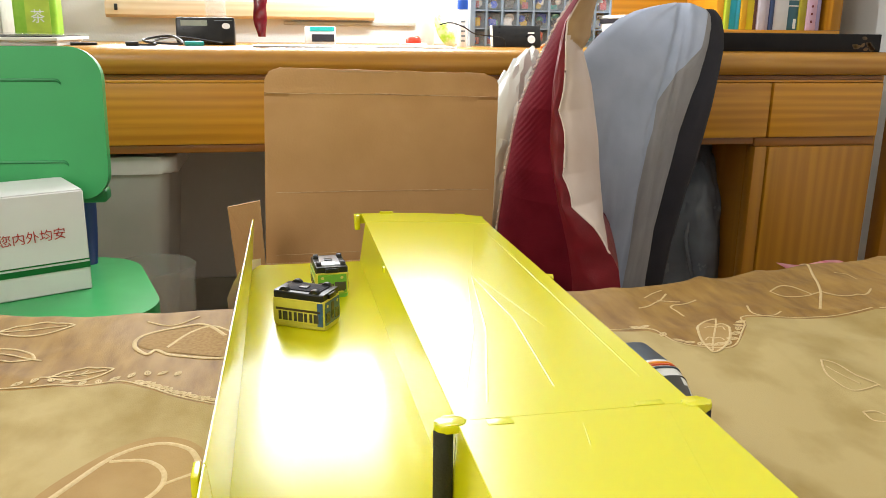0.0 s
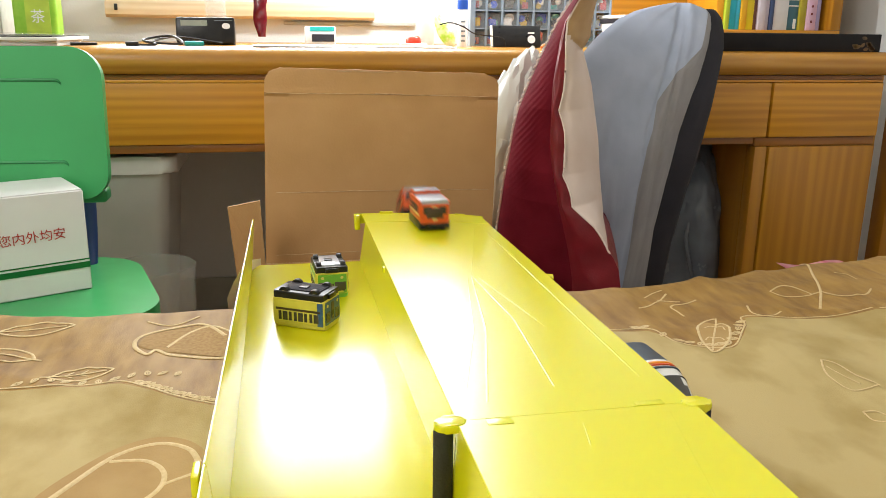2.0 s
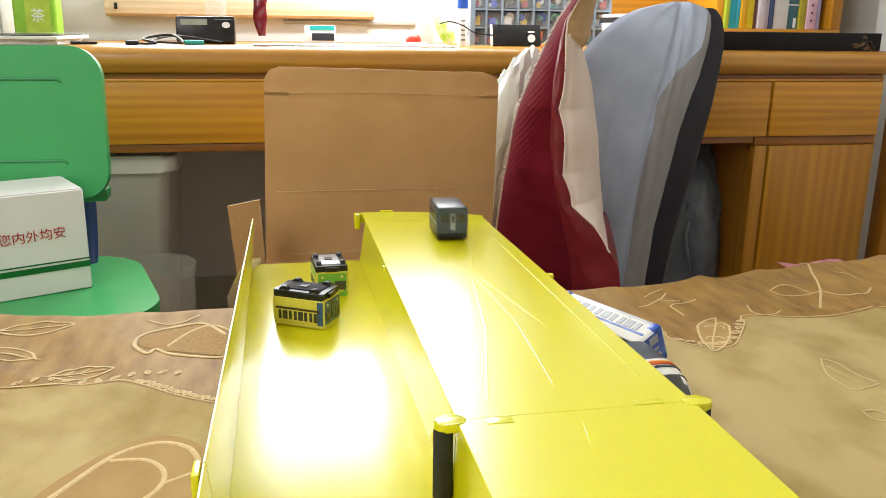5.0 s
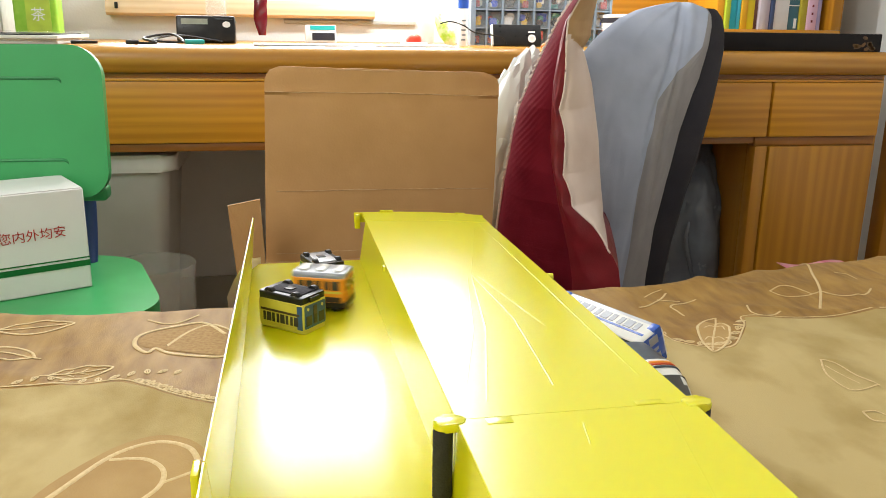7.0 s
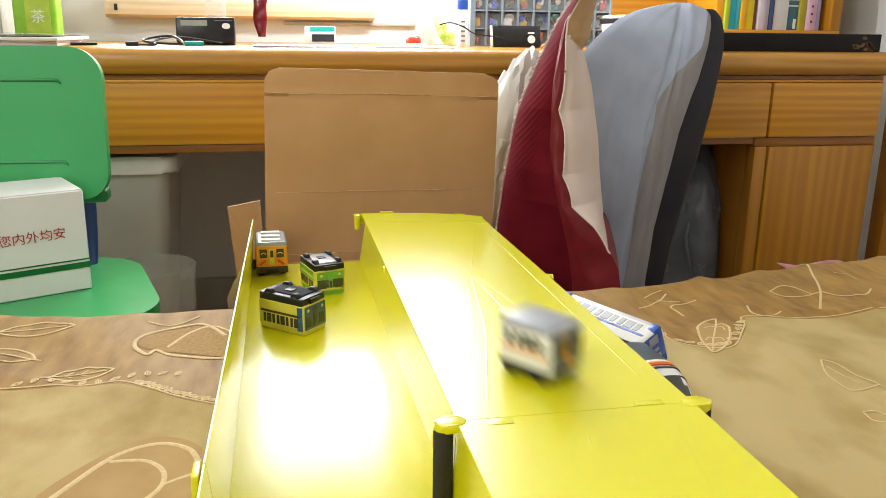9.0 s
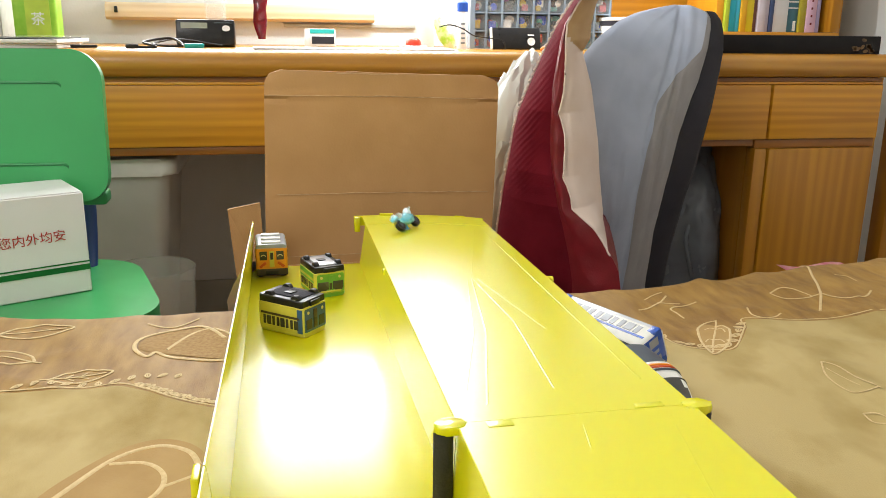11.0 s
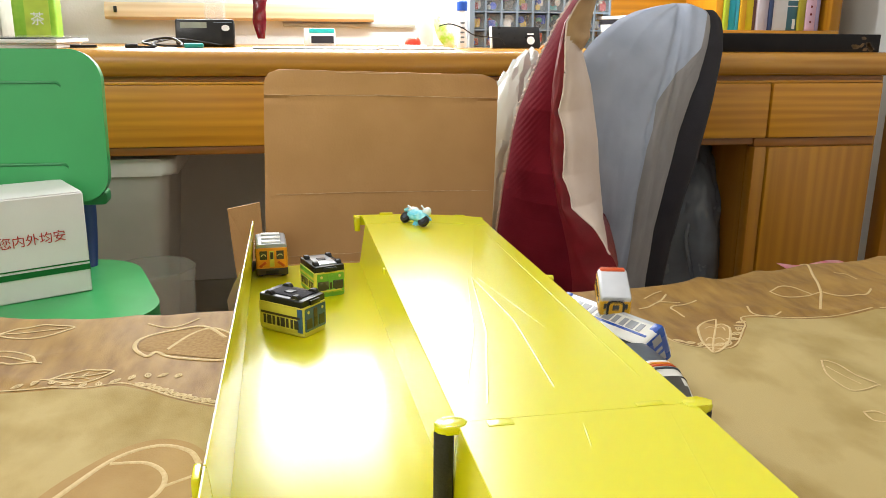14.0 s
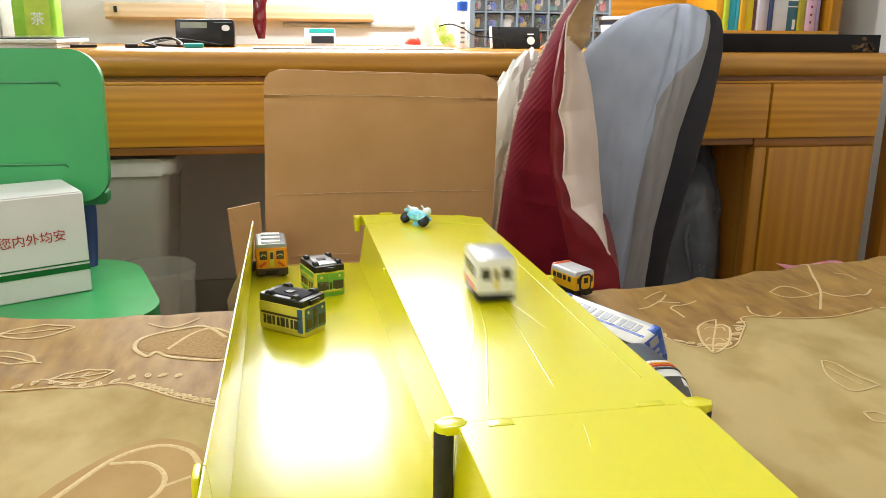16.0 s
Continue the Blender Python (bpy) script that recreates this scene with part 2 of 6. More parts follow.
bed = thing("bed", pose(0, 0, 0), "double bed with a gold and beige embroidered spread", "bed")
part("bed_base", B(-1.25, 1.28, -1.3, 0.80, 0.0, 0.26, 0.01), M_WOODDK, bed)
part("mattress", B(-1.25, 1.28, -1.3, 0.81, 0.262, 0.45, 0.03, seg=3), M_WHITE, bed)
bm = bmesh.new()
xs = list(np.arange(-1.28, -0.5, 0.02)) + list(np.arange(-0.5, 0.85, 0.006)) + list(np.arange(0.85, 1.3, 0.02))
cols = []
for x in xs:
    x = float(x)
    yb, ye = lerp(BORD_X, BORD_Y, x), lerp(EDGE_X, EDGE_Y, x)
    ys = [-1.28 + 1.4 * i / 14 for i in range(14)] + [0.12 + (yb - 0.12) * i / 80 for i in range(80)] + [yb + (ye - 0.05 - yb) * i / 26 for i in range(26)]
    col = [bm.verts.new((x, y, bed_z(x, y))) for y in ys]
    for i in range(10):
        q = i / 9
        y = ye - 0.05 + 0.05 * math.sin(q * math.pi / 2)
        col.append(bm.verts.new((x, y, bed_z(x, ye - 0.05) - 0.05 * (1 - math.cos(q * math.pi / 2)))))
    for i in range(1, 5):
        col.append(bm.verts.new((x, ye + 0.004 * math.sin(x * 40) * i, bed_z(x, ye - 0.05) - 0.05 - 0.07 * i)))
    cols.append(col)
for a, b in zip(cols, cols[1:]):
    for j in range(len(a) - 1):
        f = bm.faces.new((a[j], b[j], b[j + 1], a[j + 1]))
        f.material_index = 0 if j < 94 else 1
spread = part("bedspread", bm, [M_SHEET, M_BROWN], bed, "beige spread with a gold-brown leafy border", angle=180)


def stitch(name, pts, r=0.0016, k=6, z=0.0006, lbl=""):
    """A line of raised embroidery on the spread."""
    p = [(q.x, q.y, bed_z(q.x, q.y) + z) for q in smooth_path([(x, y, 0) for x, y in pts], k)]
    g = tube(bmesh.new(), p, r * 1.05, 6)
    for v in g.verts:
        base = bed_z(v.co.x, v.co.y)
        v.co.z = base + 0.0003 + (v.co.z - base) * 0.32
    return part(name, g, M_THREAD, bed, lbl)


def patch(name, pts, material, z=0.0005):
    """A cloth inlay that follows the spread."""
    out = smooth_path([(x, y, 0) for x, y in pts + pts[:1]], 5)[:-1]
    c = sum(out, Vector()) / len(out)
    g = bmesh.new()
    rings = [[g.verts.new((c.x + (p.x - c.x) * s, c.y + (p.y - c.y) * s, bed_z(c.x + (p.x - c.x) * s, c.y + (p.y - c.y) * s) + z)) for p in out] for s in np.linspace(1, 0.1, 14)]
    for a, b in zip(rings, rings[1:]):
        for i in range(len(a)):
            g.faces.new((a[i], a[(i + 1) % len(a)], b[(i + 1) % len(a)], b[i]))
    g.faces.new(rings[-1])
    return part(name, g, material, bed, angle=180)


# ---- the yellow track ----
ZF, ZU = 0.515, 0.567
XL, XR, UL, UR = -0.042, 0.0955, 0.099, 0.257


def lower_track(y0, y1):
    t = thing("lower_track", pose(0, 0, 0), "flat yellow plastic track tray with a raised side wall", "toy track", "yellow track pieces")
    part("track_floor", B(XL - 0.002, XR + 0.006, y0, y1, ZF - 0.003, ZF, 0.0008), M_YEL, t)
    g = bmesh.new()
    rows = []
    for k in range(9):
        y = y0 + (y1 - y0) * k / 8
        d = lerp([-0.2, 0.4, 1.0], [-0.0075, -0.0065, 0.0042], y)
        rows.append([(x, y, z) for x, z in ((XL - 0.0006, ZF + 0.0002), (XL + d, 0.5715), (XL + d + 0.0006, 0.573), (XL + d + 0.0016, 0.573), (XL + d + 0.0022, 0.5715), (XL + 0.0020, ZF + 0.0002))])
    loft(g, rows)
    part("side_wall", g, M_YEL, t)
    for x in (XL + 0.001, 0.027, XR - 0.003):
        part("under_rib", B(x - 0.0015, x + 0.0015, y0 + 0.004, y1 - 0.004, BZ - 0.001, ZF - 0.003), M_YEL, t)
    return t


lower_track(0.412, 0.995)
t_near = lower_track(-0.17, 0.4105)
part("wall_clip", B(XL - 0.0108, XL - 0.0066, 0.395, 0.412, 0.535, 0.5745, 0.001), M_YEL, t_near)


def deck_z(x, y):
    """The deck's height: its outer strip droops towards the far end."""
    return ZU - 0.0085 * max(0.0, (x - UL) / (UR - UL)) ** 2.2 * min(1.0, max(0.0, (y - 0.45) / 0.58))


def upper_track(y0, y1):
    t = thing("upper_track", pose(0, 0, 0), "raised yellow plastic track deck with moulded lines", "toy track", "yellow track pieces")
    n = 14
    ys = [y0 + (y1 - y0) * k / n for k in range(n + 1)]
    g = bmesh.new()
    xm = [UL + 0.0006 + (UR - UL - 0.0012) * k / 12 for k in range(13)]
    loft(g, [[(UL + 0.0006, y, deck_z(UL, y) - 0.0028), (UL, y, deck_z(UL, y) - 0.0020), (UL, y, deck_z(UL, y) - 0.0006)] + [(x, y, deck_z(x, y)) for x in xm]
             + [(UR, y, deck_z(UR, y) - 0.0006), (UR, y, deck_z(UR, y) - 0.0020), (UR - 0.0006, y, deck_z(UR, y) - 0.0028)] for y in ys])
    part("deck", g, M_YEL, t, angle=20)
    ya, yb = y0 + 0.0005, min(y1 - 0.0005, 0.994)
    sk = lambda y: lerp([0.40, 0.55, 1.0], [0.0012, 0.0045, 0.0075], y)
    zt = lambda x, y: deck_z(x, y) - 0.0029
    part("skirt", loft(bmesh.new(), [[(UL + 0.0003, y, zt(UL, y)), (UL + 0.0003 - sk(y), y, ZF + 0.0002), (UL + 0.0027 - sk(y), y, ZF + 0.0002), (UL + 0.0027, y, zt(UL, y))] for y in (ya, (ya + yb) / 2, yb)]), M_YEL, t)
    part("skirt", loft(bmesh.new(), [[(UR - 0.0027, y, zt(UR, y)), (UR - 0.0027, y, zt(UR, y) - 0.010), (UR - 0.0003, y, zt(UR, y) - 0.010), (UR - 0.0003, y, zt(UR, y))] for y in (ya, y1 - 0.0005)]), M_YEL, t)
    return t


u_far, u_near = upper_track(0.4479, 1.03), upper_track(-0.42, 0.4475)


def rib(t, pts, w=0.0012, h=0.00028):
    """A raised moulded line on the deck, rounded across."""
    g = bmesh.new()
    h *= 0.55
    path = [Vector((x, y, 0)) for x, y in pts]
    for a, b in zip(path, path[1:]):
        side = (b - a).normalized().cross(Vector((0, 0, 1)))
        rows = []
        for k in range(9):
            c = a.lerp(b, k / 8)
            rows.append([(p.x, p.y, deck_z(p.x, p.y) + q) for p, q in ((c - side * w / 2, -0.0002), (c - side * w / 2, h * 0.35), (c - side * w / 5, h), (c + side * w / 5, h), (c + side * w / 2, h * 0.35), (c + side * w / 2, -0.0002))])
        loft(g, rows)
    part("moulded_line", g, M_YEL, t, angle=60)


def strip(t, name, x0, x1, y0, y1, lo, hi):
    """A bar across the deck's end that follows its sag."""
    g = loft(bmesh.new(), [[(x, y0, deck_z(x, y0) + lo), (x, y0, deck_z(x, y0) + hi - 0.0004), (x, y0 + 0.0004, deck_z(x, y0) + hi), (x, y1 - 0.0004, deck_z(x, y1) + hi), (x, y1, deck_z(x, y1) + hi - 0.0004), (x, y1, deck_z(x, y1) + lo)] for x in np.linspace(x0, x1, 9)])
    part(name, g, M_YEL, t)


APEX = (0.1785, 0.750)
rib(u_far, [APEX, (0.1560, 0.600), (0.1245, 0.470)], 0.0016, 0.0003)
rib(u_far, [(0.1735, 0.745), (0.1460, 0.600), (0.1155, 0.492)], 0.0012, 0.0002)
rib(u_far, [(0.1270, 0.640), (0.1155, 0.492)], 0.0012, 0.0002)
rib(u_far, [APEX, (0.1850, 0.620), (0.1752, 0.487)], 0.0012, 0.0003)
rib(u_far, [(0.1835, 0.744), (0.2060, 0.600)], 0.0010, 0.0002)
rib(u_far, [APEX, (0.2330, 0.968)], 0.0010, 0.0002)
rib(u_far, [(0.2410, 0.975), (0.2400, 0.492)], 0.0018, 0.0004)
rib(u_near, [(0.2352, 0.4377), (0.2140, 0.342), (0.20, 0.28)], 0.0010, 0.00015)
rib(u_near, [(0.1755, 0.432), (0.170, 0.405)], 0.0009, 0.0002)
# end flange with its hook, and the joint between the two decks
strip(u_far, "end_flange", 0.0885, 0.2595, 1.0302, 1.0345, -0.012, 0.0004)
strip(u_far, "end_lip", 0.1000, 0.2565, 0.985, 1.0298, 0.0001, 0.0006)
part("hook", B(0.089, 0.0965, 1.027, 1.0348, ZU - 0.020, ZU - 0.0004, 0.0015), M_YEL, u_far)
strip(u_far, "tab", 0.122, 0.139, 1.0300, 1.0349, -0.001, 0.0028)
strip(u_far, "tab", 0.222, 0.235, 1.0300, 1.0349, -0.001, 0.0015)
part("side_peg", C(0.004, 0.0035, 0.007, Matrix.Translation((UR, 0.755, ZU - 0.009)) @ Matrix.Rotation(radians(90), 4, "Y"), 12), M_YEL, u_far)
part("side_peg", B(UL - 0.002, UL + 0.0005, 0.795, 0.803, ZU - 0.009, ZU - 0.003, 0.0008), M_YEL, u_far)
part("joint_tab", B(0.1172, 0.1336, 0.4385, 0.4465, ZU + 0.00005, ZU + 0.0004, 0.00015), M_YEL, u_near)
part("joint_tab", B(0.2179, 0.2371, 0.4482, 0.4545, ZU + 0.00005, ZU + 0.0004, 0.00015), M_YEL, u_far)
for cx in (0.0905, 0.2635):
    s = 1 if cx < 0.2 else -1
    g = plate(bmesh.new(), rrect(0.0205, 0.0135, 0.0065), 0.0060, Matrix.Translation((cx + s * 0.0046, 0.4475, ZU - 0.0050)), 0.0018)
    part("post_cap", g, M_YEL, u_near)
    post = thing("support_post", pose(cx + s * 0.0005, 0.4475, 0), "short black foam-covered post under the track joint", "support post", "black posts under the track")
    z0 = ZF if s > 0 else BZ - 0.001
    part("sleeve", C(0.0063, 0.0063, ZU - 0.005 - z0, Matrix.Translation((0, 0, z0)), 20, 0.001), M_FOAM, post)
g = C(0.0065, 0.006, 0.012, pose(-0.062, 0.376, BZ), 16, 0.001)
tagged(part("peg", g, M_FOAM), "short black plastic peg beside the track", "peg")

# ---- carton behind the track ----
carton = thing("carton", pose(0, 0, 0), "open brown corrugated cardboard carton with a raised flap", "carton")
CX0, CX1, CY0, CY1, CZ = -0.030, 0.322, 0.955, 1.222, 0.452
for a in ((CX0, CX1, CY1 - 0.004, CY1, 0, CZ), (CX0, CX1, CY0, CY0 + 0.004, 0, CZ - 0.02), (CX0, CX0 + 0.004, CY0 + 0.004, CY1 - 0.004, 0, CZ - 0.01),
          (CX1 - 0.004, CX1, CY0 + 0.004, CY1 - 0.004, 0, CZ - 0.01), (CX0 + 0.004, CX1 - 0.004, CY0 + 0.004, CY1 - 0.004, 0.001, 0.006)):
    part("panel", B(*a, 0.0008, seg=1), M_CARD, carton)


def carton_flap(g, w0, w1, z0, z1, rad, bow, dent):
    """A bent cardboard sheet in x and z, with rounded top corners."""
    nx, nz, th = 60, 50, 0.004
    for side in (0, 1):
        vs = []
        for j in range(nz + 1):
            v = j / nz
            z = z0 + (z1 - z0) * v
            row = []
            for i in range(nx + 1):
                u = i / nx
                x0, x1 = w0[0] + (w0[1] - w0[0]) * v, w1[0] + (w1[1] - w1[0]) * v
                up = z1 - z
                cut = rad - math.sqrt(max(0, rad * rad - (rad - up) ** 2)) if up < rad else 0
                x = x0 + cut + (x1 - x0 - 2 * cut) * u
                zz = z - 0.008 * u * v + (dent * noise.noise((x * 30, 0, 2.0)) if v > 0.97 else 0)
                y = CY1 + bow(u, v) + side * th
                row.append(g.verts.new((x, y, zz)))
            vs.append(row)
        for j in range(nz):
            for i in range(nx):
                g.faces.new((vs[j][i], vs[j][i + 1], vs[j + 1][i + 1], vs[j + 1][i]))
        if side == 0:
            first = vs
    rim = lambda q: [q[0][i] for i in range(nx)] + [q[j][nx] for j in range(nz)] + [q[nz][i] for i in range(nx, 0, -1)] + [q[j][0] for j in range(nz, 0, -1)]
    a, b = rim(first), rim(vs)
    for i in range(len(a)):
        g.faces.new((a[i], a[(i + 1) % len(a)], b[(i + 1) % len(b)], b[i]))
    return g


def crease(v, at, w, d):
    return d * math.exp(-((v - at) / w) ** 2)


def flap_bow(u, v):
    d1 = 0.861 + 0.012 * math.sin(u * 3.1) + 0.004 * noise.noise((u * 9, 3, 0))
    y = crease(v, d1, 0.006, 0.0026) - crease(v, d1 + 0.016, 0.009, 0.0014) + crease(v, 0.357, 0.004, 0.0011) - crease(v, 0.369, 0.006, 0.0008)
    y += (0.010 * (v - d1) if v > d1 else 0) - 0.004 * math.sin(u * math.pi) * v
    y += crease(u, 0.545, 0.06, 1) * crease(v, 0.84, 0.012, 0.0015)
    y += 0.0011 * noise.noise((u * 5, v * 5, 7)) + 0.0004 * noise.noise((u * 24, v * 24, 3))
    y += crease(u, 0.60, 0.012, 1) * crease(v, 0.66, 0.010, 0.0014) + crease(u, 0.27, 0.012, 1) * crease(v, 0.16, 0.010, 0.0016)
    return y


g = carton_flap(bmesh.new(), (CX0 + 0.001, -0.0195), (CX1, 0.3275), CZ, 0.7425, 0.022, flap_bow, 0.0012)
part("back_flap", g, M_CARD, carton, "tall creased cardboard flap standing upright")
g = bmesh.new()
for side in (0, 0.004):
    q = [(-0.027, 1.16, CZ - 0.012), (-0.067, 1.145, CZ - 0.012), (-0.076, 1.145, 0.557), (-0.032, 1.155, 0.563)]
    vv = [g.verts.new((x, y + side, z)) for x, y, z in q]
    g.faces.new(vv)
g.verts.ensure_lookup_table()
for i in range(4):
    g.faces.new((g.verts[i], g.verts[(i + 1) % 4], g.verts[4 + (i + 1) % 4], g.verts[4 + i]))
part("side_flap", g, M_CARD, carton, "small cardboard flap bent outwards")
g = bmesh.new()
loft(g, [[(-0.062, 0.93, 0.42), (-0.030, 0.98, 0.42), (-0.030, 1.0, 0.42)], [(-0.068, 0.93, 0.495), (-0.045, 0.96, 0.515), (-0.03, 1.0, 0.505)], [(-0.06, 0.94, 0.512), (-0.045, 0.965, 0.53), (-0.03, 1.0, 0.522)]])
part("torn_flap", g, M_PINK, carton, "pale crumpled paper edge")

M_TEAR = mat("torn_card", (0.66, 0.47, 0.28), (0.46, 0.28, 0.13), 0.8, 120, 0.3)


def tear(z0, u0, u1, seed, r=0.0006):
    """A thin torn fold line on the tall flap."""
    pts = []
    for k in range(60):
        u = u0 + (u1 - u0) * k / 59
        v = (z0 - CZ) / (0.7425 - CZ) + 0.005 * math.sin(u * 3.1) + 0.003 * noise.noise((u * 12, seed, 0))
        x = -0.020 + 0.345 * u
        pts.append((x, CY1 + flap_bow(u, v) - 0.0002, CZ + (0.7425 - CZ) * v - 0.008 * u * v))
    part("fold_line", tube(bmesh.new(), pts, lambda q: r * (0.45 + 0.55 * abs(noise.noise((q * 25, seed, 4)))), 5), M_TEAR, carton)


tear(0.7065, 0.0, 1.0, 1.0, 0.0011)
tear(0.5605, 0.03, 0.97, 5.0, 0.0011)
tear(0.7075, 0.46, 0.58, 9.0, 0.0012)
tear(0.4642, 0.02, 0.46, 3.0, 0.0010)
tear(0.7390, 0.30, 0.56, 7.0, 0.0008)


# ---- desk ----
DX0, DX1, DF = -1.6, 1.40, 1.70
desk = thing("desk", pose(0, 0, 0), "long honey-coloured wooden desk with drawers and a cabinet", "desk")
g = bmesh.new()
prof = [(DF + 0.03, 0.7045), (DF + 0.012, 0.7055), (DF + 0.003, 0.712), (DF - 0.002, 0.723), (DF - 0.003, 0.733), (DF, 0.744), (DF + 0.006, 0.752), (DF + 0.018, 0.757), (YN - 0.002, 0.757), (YN - 0.002, 0.7045)]
loft(g, [[(x, y, z) for y, z in prof] for x in (DX0, DX1)])
part("desktop", g, M_TOP, desk, "thick wooden top with a rounded front edge", angle=60)
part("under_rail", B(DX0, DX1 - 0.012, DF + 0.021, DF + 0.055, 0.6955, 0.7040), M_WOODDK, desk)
part("bead", B(DX0, DX1 - 0.012, DF + 0.016, DF + 0.04, 0.6890, 0.6950, 0.002), M_WOODX, desk)
part("apron", B(DX0, 0.86, DF + 0.018, DF + 0.038, 0.5660, 0.6885, 0.002), M_WOODX, desk, "wide plain wooden drawer front")
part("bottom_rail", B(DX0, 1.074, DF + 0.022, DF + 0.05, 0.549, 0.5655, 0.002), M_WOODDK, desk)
for a, b in ((0.865, 1.0995), (1.1055, 1.388)):
    d = part("drawer_front", B(a, b, DF + 0.012, DF + 0.032, 0.5645, 0.6885, 0.003), M_WOODX, desk)
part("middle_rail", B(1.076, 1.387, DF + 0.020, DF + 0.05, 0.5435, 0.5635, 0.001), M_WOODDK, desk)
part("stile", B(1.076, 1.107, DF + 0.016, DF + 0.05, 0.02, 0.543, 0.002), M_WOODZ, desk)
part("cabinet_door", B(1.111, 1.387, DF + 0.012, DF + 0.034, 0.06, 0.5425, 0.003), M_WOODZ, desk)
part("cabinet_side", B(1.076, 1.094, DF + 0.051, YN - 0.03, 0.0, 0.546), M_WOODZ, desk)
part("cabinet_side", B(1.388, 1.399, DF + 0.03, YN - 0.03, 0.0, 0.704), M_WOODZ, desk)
part("plinth", B(1.095, 1.386, DF + 0.05, DF + 0.07, 0.0, 0.06), M_WOODDK, desk)
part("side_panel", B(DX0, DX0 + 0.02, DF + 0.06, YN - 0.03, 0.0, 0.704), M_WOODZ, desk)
part("drawer_box", B(DX0 + 0.03, 1.06, DF + 0.056, YN - 0.05, 0.60, 0.69), M_WOODDK, desk)
part("drawer_box", B(1.10, 1.37, DF + 0.056, YN - 0.05, 0.58, 0.69), M_WOODDK, desk)
cas = part("wooden_post", B(1.500, 1.545, 1.78, 1.83, 0, 2.05, 0.004), M_WOODZ)
tagged(cas, "narrow upright wooden post beside the desk", "post", kind="structure")
tagged(part("wall_panel", B(1.402, 1.615, 1.90, 1.93, 0.0, 0.75, 0.003), M_WALL), "white painted panel beside the desk", "panel", kind="structure")

# ---- green folding chair ----
chair = thing("folding_chair", pose(0, 0, 0), "green plastic folding chair with a grooved backrest", "chair")
g = bmesh.new()
W, Hh = 0.482, 0.232
out = rrect(W, Hh, (0.048, 0.048, 0.042, 0.042), 10)
mb = pose(-0.505, 1.372, 0.650, 84, 0, 0)
plate(g, out, 0.022, mb @ Matrix.Translation((0, 0, -0.011)), 0.008, 4)
for v in g.verts:
    q = (v.co.x + 0.505) / 0.23
    v.co.y -= 0.018 * q * q
back = part("backrest", g, M_GREEN, chair, angle=60)
# Raised dark green cords draw the shade line of each groove in the backrest.
for z, xr, yy in ((0.7170, -0.3275, 1.3511), (0.5950, -0.3250, 1.3368)):
    pts = [(x, yy, z) for x in np.linspace(-0.71, xr - 0.003, 26)] + [(xr, yy, z - 0.0012), (xr + 0.003, yy, z - 0.0045), (xr + 0.004, yy, z - 0.008)]
    part("groove_shade", tube(bmesh.new(), pts, lambda q: 0.0024 * min(1, (1 - q) * 14 + 0.15), 8), M_GREENDK, back)
part("hinge_cap", B(-0.312, -0.272, 1.345, 1.385, 0.527, 0.549, 0.006, seg=3), M_GREENDK, chair)
g = plate(bmesh.new(), rrect(0.42, 0.35, (0.10, 0.06, 0.06, 0.085), 14), 0.024, pose(-0.408, 1.208, 0.398, 0, 0, 16), 0.010, 4)
part("seat", g, M_GREEN, chair, angle=60)
M_BLUE = mat("blue_steel", (0.02, 0.06, 0.22), None, 0.4, 20, 0.05)
for x in (-0.66, -0.312):
    g = tube(bmesh.new(), smooth_path([(x, 1.385, 0.74), (x, 1.40, 0.50), (x, 1.30, 0.30), (x, 1.10, 0.012)], 6), 0.011, 10)
    part("leg", g, M_BLUE, chair, "blue painted steel tube")
    g = tube(bmesh.new(), smooth_path([(x + 0.02, 1.14, 0.39), (x + 0.02, 1.30, 0.22), (x + 0.02, 1.47, 0.012)], 6), 0.010, 10)
    part("leg", g, M_BLUE, chair, "blue painted steel tube")

# ---- white box on the chair ----
wb = thing("gift_box", pose(-0.281, 1.232, 0.4225, 0, 0, 26.5), "white cardboard box with red writing and a green stripe", "box")
body = part("box_body", B(-0.26, 0, 0, 0.122, 0, 0.1475, 0.0015, seg=1), M_WHITE, wb)
part("lid_tab", B(-0.26, -0.001, 0.002, 0.120, 0.1476, 0.1490, 0.0005, seg=1), M_WHITE, wb)
M_STRIPE = mat("green_print", (0.0, 0.16, 0.03), None, 0.5, 30, 0.0)
M_REDINK = mat("red_print", (0.42, 0.02, 0.02), (0.50, 0.05, 0.04), 0.6, 200, 0.0)
part("stripe", B(-0.2598, -0.0002, -0.0009, 0.0, 0.0335, 0.0420), M_STRIPE, wb)
part("stripe", B(-0.2598, -0.0002, -0.0009, 0.0, 0.0452, 0.0470), M_STRIPE, wb)
part("slot", C(0.008, 0.008, 0.0006, pose(-0.105, 0.062, 0.149), 16), M_BASEB, wb)


def writing(name, text, size, m, material, parent, label=""):
    cu = bpy.data.curves.new(name, "FONT")
    cu.body, cu.size, cu.extrude, cu.align_x, cu.align_y = text, size, 0.0002, "LEFT", "BOTTOM"
    ob = new("tmp_text", cu)
    dg = bpy.context.evaluated_depsgraph_get()
    me = bpy.data.meshes.new_from_object(ob.evaluated_get(dg))
    bpy.data.objects.remove(ob)
    me.materials.clear()
    me.materials.append(material)
    o = new(name, me)
    o.parent, o.matrix_basis = parent, m
    if label:
        o["label"] = label
    return o


writing("writing", "\u60a8\u5185\u5916\u5747\u5b89", 0.0178, pose(-0.117, -0.0006, 0.0765, 90, -1.5, 0), M_REDINK, wb, "red brush-style writing")

